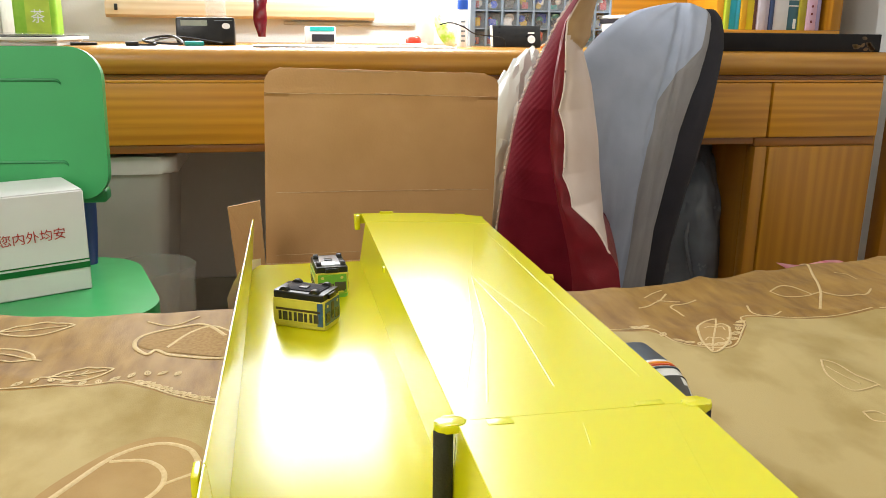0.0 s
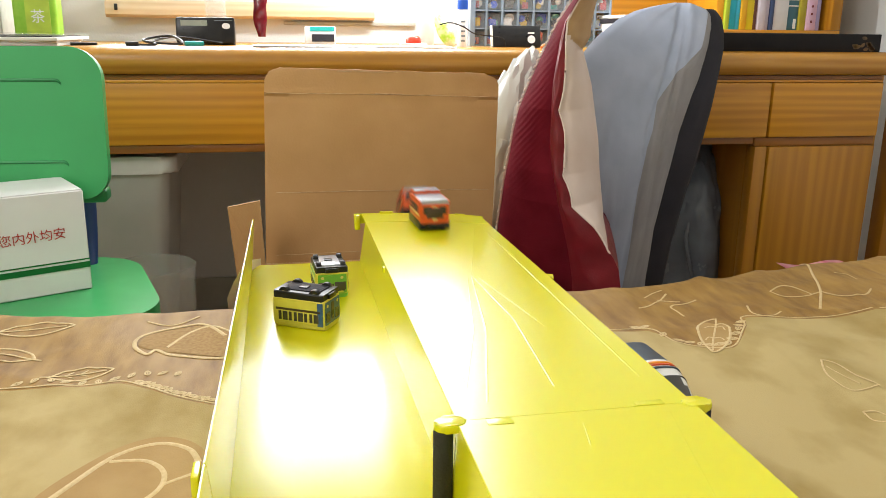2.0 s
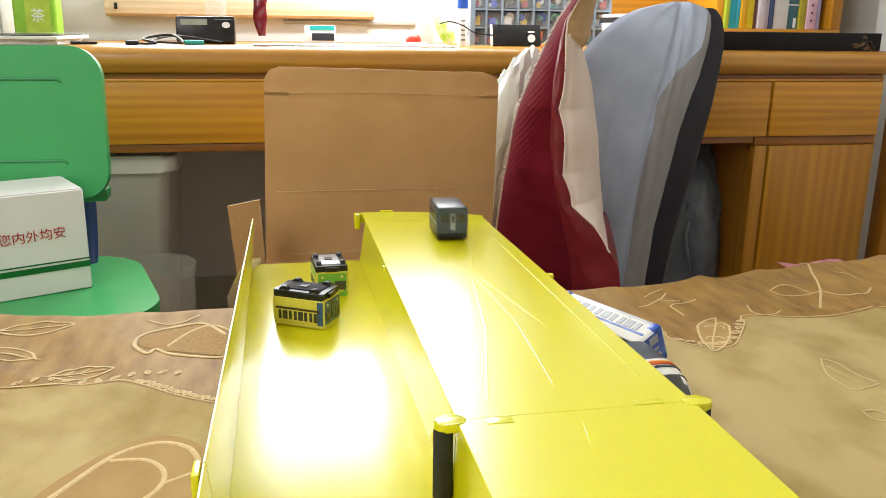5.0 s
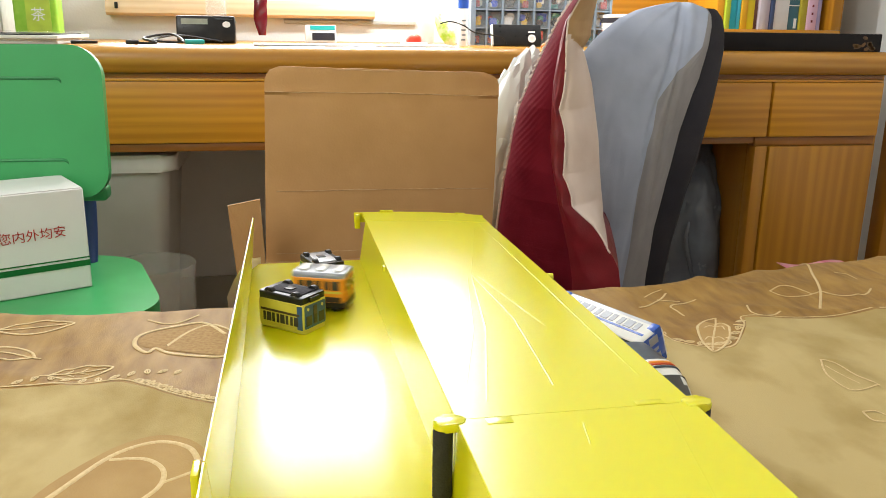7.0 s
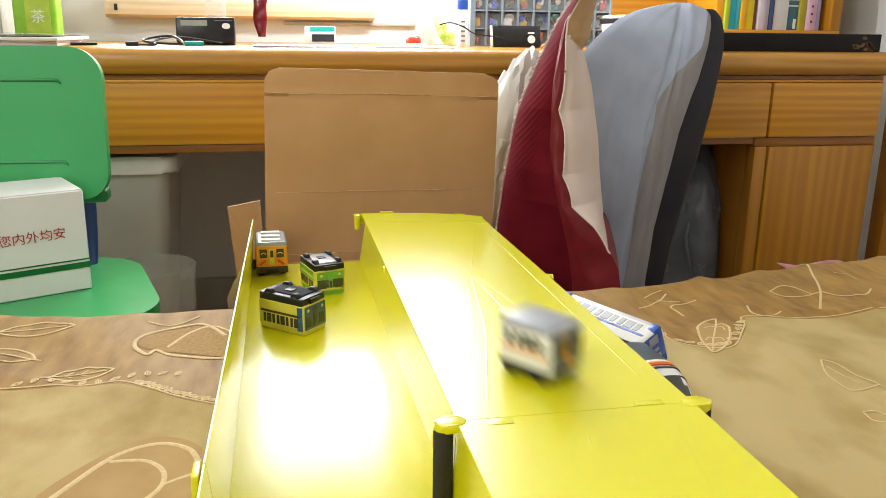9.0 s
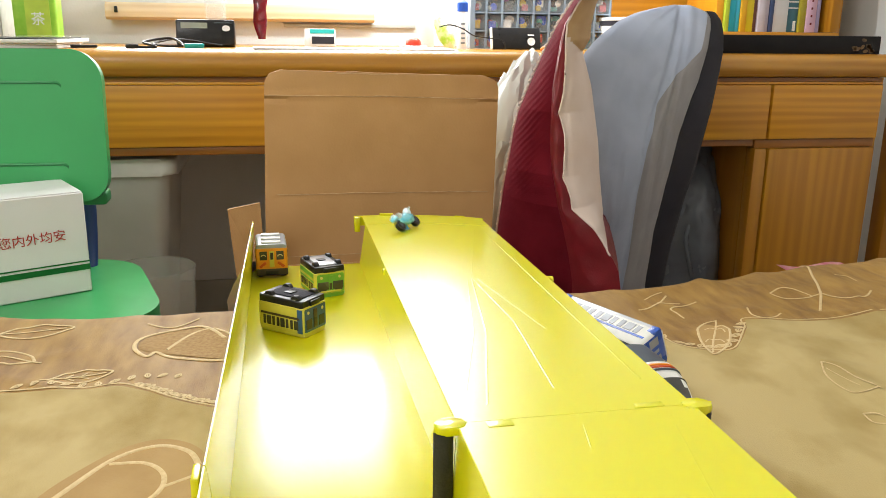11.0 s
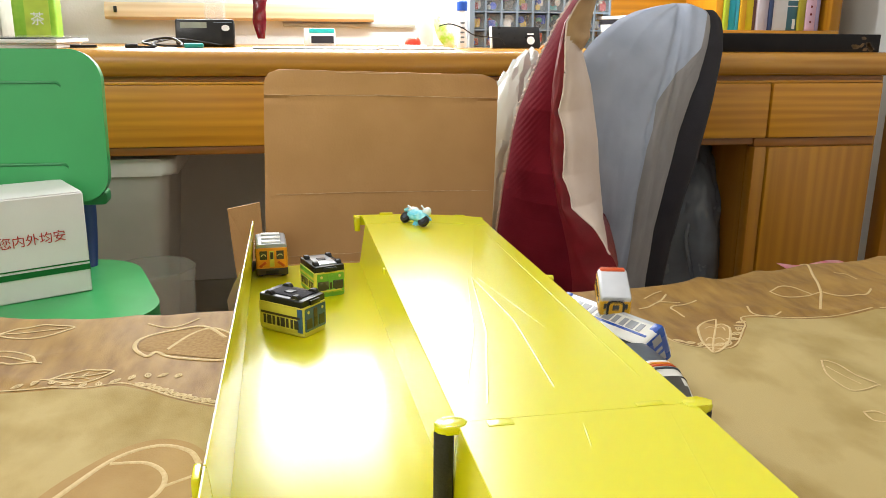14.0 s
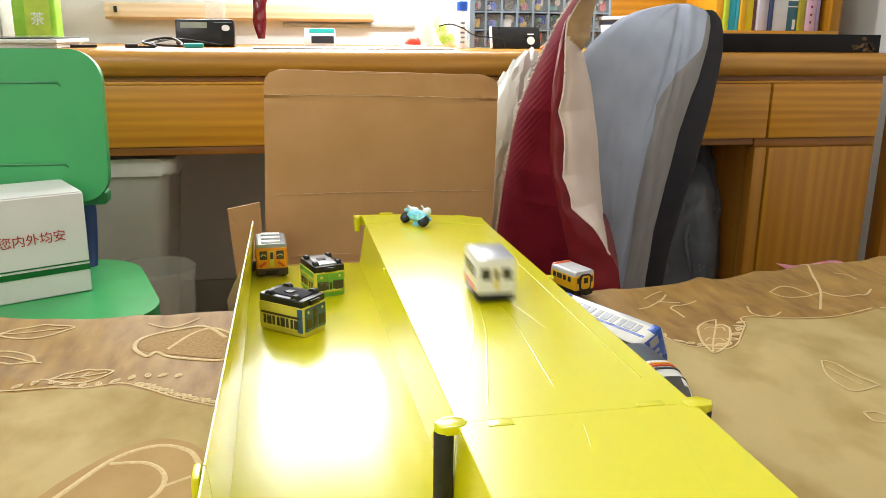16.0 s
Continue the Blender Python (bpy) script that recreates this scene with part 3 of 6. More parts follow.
# ---- translucent bin under the desk ----
M_BIN = mat("milky_plastic", (0.66, 0.66, 0.62), (0.58, 0.58, 0.54), 0.35, 10, 0.05, alpha=0.75)
M_BINLID = mat("milky_lid", (0.82, 0.82, 0.79), None, 0.35, 10, 0.05)
M_STUFF = mat("brown_contents", (0.30, 0.18, 0.09), (0.20, 0.2, 0.22), 0.8, 18, 0.3)
bin_ = thing("storage_bin", pose(-0.421, 1.90, 0), "milky translucent plastic storage bin with a lid", "storage bin")
g = bmesh.new()
rings = []
for z, wx, wy in ((0.0, 0.15, 0.17), (0.500, 0.190, 0.20)):
    rings.append([(x, y, z) for x, y in rrect(2 * wx, 2 * wy * 0.7, 0.03)])
loft(g, rings)
part("tub", g, M_BIN, bin_)
part("lid", plate(bmesh.new(), rrect(0.415, 0.30, 0.03), 0.036, Matrix.Translation((0, 0, 0.502)), 0.009), M_BINLID, bin_)
part("contents", B(-0.13, 0.12, -0.09, 0.09, 0.008, 0.36, 0.03, seg=3), M_STUFF, bin_)
M_BASIN = mat("clear_milky_plastic", (0.72, 0.72, 0.69), (0.66, 0.66, 0.62), 0.3, 10, 0.05, alpha=0.24)
low = thing("basin", pose(-0.262, 1.655, 0), "tall milky translucent plastic tub on the floor", "tub")
part("tub", lathe(bmesh.new(), [(0.058, 0.0), (0.064, 0.10), (0.070, 0.205), (0.080, 0.235), (0.083, 0.325), (0.085, 0.333), (0.082, 0.336), (0.079, 0.325), (0.076, 0.24), (0.066, 0.21), (0.055, 0.02)], seg=36), M_BASIN, low)


# ---- cushion standing on edge: maroon quilted face, red border, pale back ----
cush = thing("cushion", pose(0.385, 1.115, 0, 0, 0, -19.8), "tall maroon quilted cushion with a pale pink back", "cushion")
S_Z = [0.405, 0.430, 0.460, 0.478, 0.489, 0.506, 0.524, 0.538, 0.552, 0.567, 0.583, 0.598, 0.607, 0.640, 0.660, 0.678, 0.689, 0.715, 0.742, 0.766, 0.788, 0.811, 0.837, 0.880]
S_X = [0.104, 0.105, 0.100, 0.091, 0.082, 0.073, 0.060, 0.043, 0.027, 0.025, 0.019, 0.0115, 0.0126, 0.0126, 0.011, 0.006, 0.0015, 0.0066, 0.0076, 0.0072, 0.0061, 0.0073, 0.0205, 0.056]
L_Z = [0.405, 0.432, 0.476, 0.519, 0.562, 0.604, 0.645, 0.678, 0.702, 0.730, 0.765, 0.796, 0.811, 0.848, 0.880]
L_X = [-0.080, -0.086, -0.0906, -0.0859, -0.0812, -0.0742, -0.069, -0.0619, -0.0531, -0.0422, -0.0278, -0.0136, -0.0065, 0.0169, 0.040]
B_Z = [0.405, 0.439, 0.482, 0.524, 0.549, 0.590, 0.615, 0.647, 0.687, 0.727, 0.750, 0.781, 0.811, 0.880]
B_X = [0.035, 0.0334, 0.0254, 0.0151, 0.0081, -0.0003, -0.0054, -0.0085, -0.0087, -0.0081, -0.0053, -0.0013, 0.005, 0.053]
R_Z = [0.405, 0.486, 0.489, 0.510, 0.527, 0.552, 0.585, 0.634, 0.657, 0.689, 0.720, 0.751, 0.771, 0.790, 0.811, 0.841, 0.880]
R_X = [0.002, 0.002, 0.084, 0.0785, 0.0777, 0.0737, 0.069, 0.064, 0.060, 0.0542, 0.0485, 0.039, 0.0325, 0.0429, 0.0432, 0.0491, 0.066]
CZ0, CZ1 = 0.405, 0.880


def bulge(a):
    return math.sin(math.pi * min(1.0, a * 1.08)) ** 0.62 if 0 < a < 0.925 else 0.0


def cushion_cloth(kind, rows=320, n=44):
    """Cloth of one side, from the near seam over the bulge to the far seam: the smooth border, the ribbed face or the pale back."""
    g = bmesh.new()
    vs = []
    for j in range(rows + 1):
        z = CZ0 + (CZ1 - CZ0) * j / rows
        s = lerp(S_Z, S_X, z)
        if kind == "back":
            w, a0, a1 = max(0.002, lerp(R_Z, R_X, z) - s), 0.0, 1.0
        else:
            w = max(0.004, s - lerp(L_Z, L_X, z))
            e = min(0.9, max(0.12, (s - lerp(B_Z, B_X, z)) / w))
            split = math.asin(e ** (1 / 0.62)) / (1.08 * math.pi)
            a0, a1 = (0.0, split) if kind == "border" else (split, 1.0)
        row = []
        for i in range(n + 1):
            q = i / n
            a = a0 + (a1 - a0) * q
            e = bulge(a)
            x = s + (1 if kind == "back" else -1) * w * e
            y = 0.30 * a - 0.012 * e + 0.003 * noise.noise((a * 4, z * 22, 1))
            if kind == "face":
                soft = min(1, q * 8) * min(1, (1 - q) * 4)
                rib_h = 0.5 + 0.5 * math.sin(2 * math.pi * (z * 0.62 - x * 0.80) / 0.0062 + 1.5 * noise.noise((x * 30, z * 30, 4)))
                deep = lerp([0.42, 0.56, 0.64, 0.88], [0.05, 0.15, 0.8, 1.0], z)
                y -= 0.0019 * (rib_h - 0.5) * soft * deep
                y -= 0.005 * noise.noise((x * 22, z * 9, 6)) * soft
            elif kind == "border":
                puff = math.sin(math.pi * q)
                y -= 0.006 * puff * (1 + 0.7 * noise.noise((q * 2, z * 28, 3)))
                x += 0.0022 * noise.noise((q * 3, z * 34, 9)) * puff
            else:
                fold = min(1, q * 5) * min(1, (1 - q) * 3)
                y -= 0.010 * abs(noise.noise((x * 26 + z * 14, z * 13 - x * 12, 8))) * fold + 0.004 * noise.noise((x * 60, z * 42, 5)) * fold
                y += 0.02 * math.exp(-((z - 0.777 + (x - 0.025) * 1.1) / 0.006) ** 2) * fold
            row.append(g.verts.new((x, y, z)))
        vs.append(row)
    for j in range(rows):
        z = CZ0 + (CZ1 - CZ0) * (j + 0.5) / rows
        for i in range(n):
            f = g.faces.new((vs[j][i], vs[j][i + 1], vs[j + 1][i + 1], vs[j + 1][i]))
            # upper corner turned from the light: its warm shade goes in as tan colour
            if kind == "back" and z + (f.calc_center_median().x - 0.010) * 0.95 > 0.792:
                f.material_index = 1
            elif kind == "back" and z < 0.488:
                f.material_index = 2
    return g


# Tan stands for the pink cloth in warm shade at the top corner.
M_PINKSHADE = mat("shaded_pink_cloth", (0.56, 0.38, 0.20), (0.48, 0.31, 0.155), 0.75, 24, 0.3, fine=500)
part("quilted_face", cushion_cloth("face", 520, 110), M_MAROON, cush, "maroon satin face with fine slanting ribs", angle=180)
part("border", cushion_cloth("border", n=14), M_RED, cush, "smooth dark red border strip", angle=180)
part("back_cloth", cushion_cloth("back"), [M_PINK, M_PINKSHADE, M_RED], cush, "pale pink cloth back, its shaded corner painted tan", angle=180)
pts = []
for j in range(130):
    z = CZ0 + 0.08 + (CZ1 - CZ0 - 0.08) * j / 129
    pts.append((lerp(S_Z, S_X, z) + 0.001, -0.0035, z))
part("piping", tube(bmesh.new(), pts, lambda q: 0.0014 + 0.0006 * noise.noise((q * 60, 0, 0)), 6), M_PINK, cush, "pale pink seam")
pts = [(lerp(L_Z, L_X, z) - 0.0015 + 0.0012 * math.sin(z * 700), 0.135 + 0.02 * (z - 0.6), z) for z in np.linspace(0.43, 0.865, 220)]
part("piping", tube(bmesh.new(), pts, 0.0026, 6), M_PINK, cush, "pale frilled seam")

# ---- office chair with a loose cloth cover ----
oc = thing("office_chair", pose(0.64, 1.37, 0), "grey-blue fabric office chair with a charcoal shell", "chair")
OL_Z = [0.27, 0.60, 0.70, 0.75, 0.767, 0.786, 0.806, 0.820, 0.834, 0.842, 0.850]
OL_X = [-0.10, -0.14, -0.14, -0.125, -0.113, -0.094, -0.066, -0.045, -0.010, 0.026, 0.075]
OR_Z = [0.27, 0.303, 0.339, 0.385, 0.431, 0.476, 0.5205, 0.5535, 0.5916, 0.624, 0.651, 0.683, 0.714, 0.746, 0.777, 0.808, 0.828, 0.838, 0.844, 0.850]
OR_X = [0.048, 0.0487, 0.0496, 0.0555, 0.0614, 0.0719, 0.0823, 0.0912, 0.1019, 0.1118, 0.1209, 0.1318, 0.1462, 0.1546, 0.1606, 0.1631, 0.160, 0.151, 0.133, 0.105]
SH_Z = [0.27, 0.307, 0.348, 0.395, 0.435, 0.486, 0.514, 0.552, 0.585, 0.623, 0.656, 0.693, 0.730, 0.767, 0.798, 0.823, 0.838, 0.846, 0.850]
SH_X = [0.100, 0.103, 0.1094, 0.1176, 0.1287, 0.142, 0.152, 0.164, 0.1727, 0.183, 0.192, 0.200, 0.208, 0.2133, 0.212, 0.203, 0.186, 0.160, 0.115]
OZ0, OZ1 = 0.27, 0.850


def curved(x, y, z):
    """The back's curve: it leans away towards its top and a little towards its foot."""
    d = 0.075 * max(0.0, (z - 0.56) / 0.29) ** 2 + 0.045 * max(0.0, (0.56 - z) / 0.29)
    k = 1 + d / (1.37 + y)
    return (x + 0.64) * k - 0.64, (y + 1.37) * k - 1.37, 0.8 + (z - 0.8) * k


def back_cover():
    g = bmesh.new()
    n, m = 80, 110
    vs = []
    for j in range(m + 1):
        v = 1 - (1 - j / m) ** 1.35
        z = OZ0 + (OZ1 - OZ0) * v
        a, b = lerp(OL_Z, OL_X, z), lerp(OR_Z, OR_X, z)
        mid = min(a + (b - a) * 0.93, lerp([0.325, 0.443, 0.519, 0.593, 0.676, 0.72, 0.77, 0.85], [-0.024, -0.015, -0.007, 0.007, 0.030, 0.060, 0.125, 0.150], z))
        row = []
        for i in range(n + 1):
            u = i / n
            x = a + (mid - a) * u / 0.6 if u <= 0.6 else mid + (b - mid) * (u - 0.6) / 0.4
            y = 0.085 * (x + 0.14) / 0.30 + 0.02 * v - 0.055 * math.sin(math.pi * u) ** 0.7 * math.sin(math.pi * min(1, 0.06 + v * 0.94)) ** 0.5
            f1, f2 = x - lerp([0.27, 0.63, 0.70, 0.85], [-0.045, 0.010, 0.040, 0.088], z), x - lerp([0.27, 0.60, 0.73, 0.85], [0.000, 0.046, 0.070, 0.098], z)
            fade = min(1, max(0, (z - 0.33) * 5))
            y += fade * (0.0085 * math.exp(-(f1 / 0.007) ** 2) - 0.0060 * math.exp(-((f1 - 0.014) / 0.010) ** 2) + 0.0060 * math.exp(-(f2 / 0.006) ** 2) - 0.0035 * math.exp(-((f2 - 0.013) / 0.009) ** 2))
            y += 0.007 * noise.noise((u * 3, v * 4, 3)) + 0.0022 * noise.noise((u * 14, v * 7, 6)) + 0.0009 * noise.noise((x * 90, z * 40, 2))
            row.append(g.verts.new(curved(x, y, z)))
        vs.append(row)
    for j in range(m):
        for i in range(n):
            f = g.faces.new((vs[j][i], vs[j][i + 1], vs[j + 1][i + 1], vs[j + 1][i]))
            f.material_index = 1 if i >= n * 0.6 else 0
    return g


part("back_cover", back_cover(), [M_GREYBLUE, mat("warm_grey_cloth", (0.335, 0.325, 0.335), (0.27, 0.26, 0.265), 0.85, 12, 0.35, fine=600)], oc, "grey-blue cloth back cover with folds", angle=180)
g = bmesh.new()
rings = []
for j in range(61):
    v = 1 - (1 - j / 60) ** 1.35
    zz = OZ0 + (OZ1 - 0.010 - OZ0) * v
    b, e, a = lerp(OR_Z, OR_X, zz), lerp(SH_Z, SH_X, zz), lerp(OL_Z, OL_X, zz)
    y0 = 0.085 * (b + 0.14) / 0.30 + 0.02 * v
    w = e - b
    rings.append([(b - 0.004, y0 - 0.002, zz), (b + 0.35 * w, y0 + 0.002, zz), (b + 0.75 * w, y0 + 0.012, zz), (e, y0 + 0.034, zz), (e - 0.08 * w, y0 + 0.06, zz), (b - 0.05, y0 + 0.09, zz), (min(b - 0.06, a + 0.045), y0 + 0.03, zz), (min(b - 0.05, a + 0.05), y0 - 0.02, zz)])
loft(g, [[curved(*p) for p in ring] for ring in rings])
part("shell", g, M_DKGREY, oc, "charcoal rear shell", angle=70)
part("seat", plate(bmesh.new(), rrect(0.40, 0.38, 0.08, 8), 0.06, pose(-0.14, 0.02, 0.17, 0, 0, 12), 0.025, 4), M_GREYBLUE, oc)
part("gas_lift", C(0.025, 0.025, 0.12, pose(-0.14, 0.02, 0.055)), M_BLACK, oc)
for k in range(5):
    part("foot", B(0, 0.22, -0.02, 0.02, 0.045, 0.07, 0.006, m=pose(-0.14, 0.02, 0, 0, 0, 72 * k)), M_BLACK, oc)
    part("castor", C(0.022, 0.022, 0.02, pose(-0.14, 0.02, 0.022, 0, 0, 72 * k) @ pose(0.205, 0.01, 0, 90, 0, 0), 14), M_BLACK, oc)


def crumple(bm_, rx, ry, rz, m, amp, fr, seed, sub=5):
    """A crumpled bag-like lump."""
    r = bmesh.ops.create_icosphere(bm_, subdivisions=sub, radius=1.0)
    for v in r["verts"]:
        p = v.co.copy()
        k = 1 + amp * noise.noise(p * fr + Vector((seed, 0, 0))) + amp * 0.6 * abs(noise.noise(p * fr * 2.3 + Vector((0, seed, 0)))) + amp * 0.3 * noise.noise(p * fr * 5)
        v.co = m @ Vector((p.x * rx * k, p.y * ry * k, (p.z if p.z > -0.8 else -0.8) * rz * k))
    return bm_


M_BAG = mat("white_thin_plastic", (0.78, 0.80, 0.76), (0.70, 0.73, 0.68), 0.28, 9, 0.2, alpha=0.82, fine=90)
M_BAGG = mat("pale_green_print", (0.42, 0.58, 0.22), (0.7, 0.72, 0.62), 0.4, 14, 0.1)
bag = thing("plastic_bag", pose(0.375, 1.40, 0), "crumpled white plastic bag with green print", "plastic bag")
part("bag_body", crumple(bmesh.new(), 0.065, 0.06, 0.19, pose(0.0, 0, 0.565, 0, 14, 0), 0.22, 1.7, 3.0), M_BAG, bag, angle=25)
part("bag_contents", crumple(bmesh.new(), 0.048, 0.04, 0.14, pose(-0.01, 0, 0.53), 0.1, 1.5, 7.0, 4), M_BAGG, bag, angle=60)
part("bag_base", B(-0.05, 0.05, -0.05, 0.05, 0.33, 0.42, 0.02), M_BAGG, bag)
M_DKBAG = mat("dark_blue_grey_plastic", (0.17, 0.19, 0.225), (0.11, 0.125, 0.155), 0.25, 9, 0.25, fine=60)
db = thing("rubbish_bag", pose(1.035, 1.93, 0), "dark blue-grey glossy plastic bag under the desk", "plastic bag")
part("bag_body", crumple(bmesh.new(), 0.094, 0.12, 0.29, pose(0.0, 0, 0.232), 0.12, 1.6, 11.0), M_DKBAG, db, angle=30)
part("bag_neck", crumple(bmesh.new(), 0.035, 0.03, 0.05, pose(0.01, 0, 0.50, 10, 8, 0), 0.3, 2.2, 3.0, 4), M_DKBAG, db, "gathered bag neck", angle=30)
part("bag_handle", tube(bmesh.new(), smooth_path([(-0.03, -0.085, 0.36), (-0.05, -0.10, 0.30), (-0.035, -0.112, 0.22), (-0.015, -0.112, 0.16)], 8), 0.006, 7), M_DKBAG, db)
M_PINKC = mat("pink_check_cloth", (0.72, 0.20, 0.30), (0.80, 0.45, 0.50), 0.8, 90, 0.2, stretch=(1, 0.2, 1))
g = bmesh.new()
vs = [[g.verts.new((x, 1.08 + 0.05 * k, 0.440 + 0.003 * math.sin(x * 60) + 0.002 * k)) for x in np.linspace(0.768, 0.885, 30)] for k in range(2)]
vs.append([g.verts.new((v.co.x, v.co.y, v.co.z - 0.25)) for v in vs[0]])
for i in range(29):
    g.faces.new((vs[0][i], vs[0][i + 1], vs[1][i + 1], vs[1][i]))
    g.faces.new((vs[2][i], vs[2][i + 1], vs[0][i + 1], vs[0][i]))
bmesh.ops.solidify(g, geom=g.faces[:], thickness=0.004)
stool = thing("stool", pose(0, 0, 0), "low stool draped with a pink checked cloth", "stool")
part("cloth", g, M_PINKC, stool, "pink checked cloth")
part("stool_body", B(0.775, 0.880, 1.09, 1.13, 0.0, 0.428, 0.01), M_WOODDK, stool)

# ---- embroidery on the spread ----
BR = [(x, y + 0.004) for x, y in zip(BORD_X, BORD_Y)]
stitch("border_stitch", [p for p in BR if -0.61 < p[0] < -0.05], 0.0011, 8, 0.0002)
stitch("border_stitch", [p for p in BR if 0.30 < p[0] < 0.81], 0.0009, 8, 0.0)


def leaf(cx, cy, rl, rw, ang, fill=None, r=0.0016, veins=3):
    """A leaf outline with its veins, lying on the spread."""
    ca, sa = math.cos(radians(ang)), math.sin(radians(ang))
    T = lambda u, w: (cx + u * ca - w * sa, cy + u * sa + w * ca)
    up = [T(rl * t, rw * math.sin(math.pi * (t * 0.5 + 0.5)) ** 0.8 * (1 + 0.12 * math.sin(9 * t))) for t in np.linspace(-1, 1, 9)]
    dn = [T(rl * t, -rw * math.sin(math.pi * (t * 0.5 + 0.5)) ** 0.8) for t in np.linspace(1, -1, 9)]
    if fill:
        patch("leaf_inlay", up + dn[1:-1], fill)
    stitch("leaf_outline", up + dn[1:] + up[:1], r, 4)
    stitch("leaf_vein", [T(-rl * 1.25, 0.1 * rw), T(-rl * 0.3, 0.04 * rw), T(rl * 0.8, 0)], r * 0.8, 4)
    for k in range(veins):
        t = -0.5 + 0.45 * k
        for s in (1, -1):
            stitch("leaf_vein", [T(rl * t, 0), T(rl * (t + 0.28), s * rw * 0.5)], r * 0.6, 3)


stitch("scroll_stitch", [(-0.060, 0.775), (-0.085, 0.812), (-0.118, 0.803), (-0.140, 0.785), (-0.142, 0.760), (-0.128, 0.738), (-0.121, 0.747), (-0.105, 0.732), (-0.07, 0.720), (-0.05, 0.722)], 0.002)
stitch("scroll_stitch", [(-0.112, 0.752), (-0.095, 0.79), (-0.075, 0.803), (-0.055, 0.785)], 0.0016)
stitch("scroll_stitch", [(-0.14, 0.83), (-0.115, 0.815), (-0.09, 0.835)], 0.0014)
patch("scroll_inlay", [(-0.055, 0.778), (-0.085, 0.807), (-0.118, 0.798), (-0.136, 0.780), (-0.138, 0.760), (-0.118, 0.745), (-0.07, 0.726), (-0.053, 0.728)], M_PINKTAN)
leaf(-0.178, 0.706, 0.026, 0.014, 12, None, 0.0013, 2)
leaf(-0.255, 0.76, 0.03, 0.016, 160, None, 0.0014, 0)
leaf(-0.245, 0.825, 0.035, 0.016, 10, None, 0.0014, 0)
for i in range(11):
    leaf(-0.225 + 0.013 * i, 0.690 + 0.004 * math.sin(i), 0.0045, 0.0022, 40 + 30 * (i % 3), None, 0.0008, 0)
for i in range(16):
    x = -0.125 + 0.0052 * i
    leaf(x, lerp(BORD_X, BORD_Y, x) + 0.010, 0.0042, 0.0022, -30 + 40 * (i % 3), None, 0.0008, 0)
patch("leaf_inlay", [(-0.17, 0.47), (-0.155, 0.51), (-0.128, 0.553), (-0.095, 0.570), (-0.068, 0.556), (-0.055, 0.52), (-0.06, 0.46), (-0.10, 0.42), (-0.16, 0.43)], M_TAN)
stitch("scroll_stitch", [(-0.165, 0.47), (-0.146, 0.505), (-0.124, 0.545), (-0.095, 0.560), (-0.073, 0.550), (-0.064, 0.530)], 0.0021)
stitch("scroll_stitch", [(-0.124, 0.540), (-0.10, 0.537), (-0.086, 0.520), (-0.088, 0.497), (-0.11, 0.47)], 0.0018)
stitch("scroll_stitch", [(-0.085, 0.505), (-0.06, 0.520)], 0.0015)
patch("leaf_inlay", [(0.42, 0.727), (0.405, 0.712), (0.394, 0.684), (0.389, 0.66), (0.389, 0.65), (0.402, 0.658), (0.419, 0.675), (0.432, 0.7), (0.433, 0.715), (0.425, 0.716)], M_TAN, 0.0004)
for i in range(14):
    x = 0.345 + 0.0085 * i
    leaf(x, lerp(BORD_X, BORD_Y, x) + 0.011, 0.0050, 0.0026, -30 + 40 * (i % 3), None, 0.0009, 0)
stitch("leaf_outline", [(0.435, 0.733), (0.42, 0.727), (0.405, 0.712), (0.394, 0.684), (0.389, 0.66), (0.389, 0.65), (0.402, 0.658), (0.419, 0.675), (0.432, 0.7), (0.433, 0.715), (0.423, 0.711)], 0.00122)
stitch("leaf_vein", [(0.437, 0.734), (0.423, 0.709), (0.404, 0.679), (0.39, 0.654)], 0.00094)
stitch("leaf_vein", [(0.419, 0.702), (0.417, 0.71), (0.409, 0.706)], 0.00072)
stitch("leaf_vein", [(0.417, 0.7), (0.425, 0.703), (0.424, 0.693)], 0.00072)
stitch("leaf_vein", [(0.406, 0.682), (0.403, 0.686), (0.397, 0.681)], 0.00072)
stitch("leaf_vein", [(0.406, 0.682), (0.412, 0.681), (0.413, 0.674)], 0.00072)
stitch("scroll_stitch", [(0.625, 0.871), (0.633, 0.867), (0.616, 0.831), (0.595, 0.787), (0.576, 0.759), (0.558, 0.734)], 0.00137)
stitch("leaf_outline", [(0.535, 0.792), (0.554, 0.803), (0.568, 0.801), (0.575, 0.79), (0.577, 0.777), (0.559, 0.774), (0.543, 0.778), (0.535, 0.792)], 0.00101)
stitch("leaf_vein", [(0.577, 0.777), (0.591, 0.782)], 0.00101)
stitch("scroll_stitch", [(0.594, 0.781), (0.598, 0.767), (0.606, 0.755), (0.619, 0.751), (0.631, 0.756), (0.644, 0.767)], 0.00115)
stitch("scroll_stitch", [(0.641, 0.827), (0.658, 0.828), (0.656, 0.807)], 0.00086)
stitch("scroll_stitch", [(0.483, 0.752), (0.479, 0.735), (0.485, 0.723), (0.497, 0.723), (0.51, 0.732)], 0.00101)
stitch("scroll_stitch", [(0.372, 0.779), (0.388, 0.787), (0.408, 0.804), (0.425, 0.824)], 0.00115)
stitch("scroll_stitch", [(0.405, 0.804), (0.416, 0.8), (0.429, 0.798)], 0.00101)
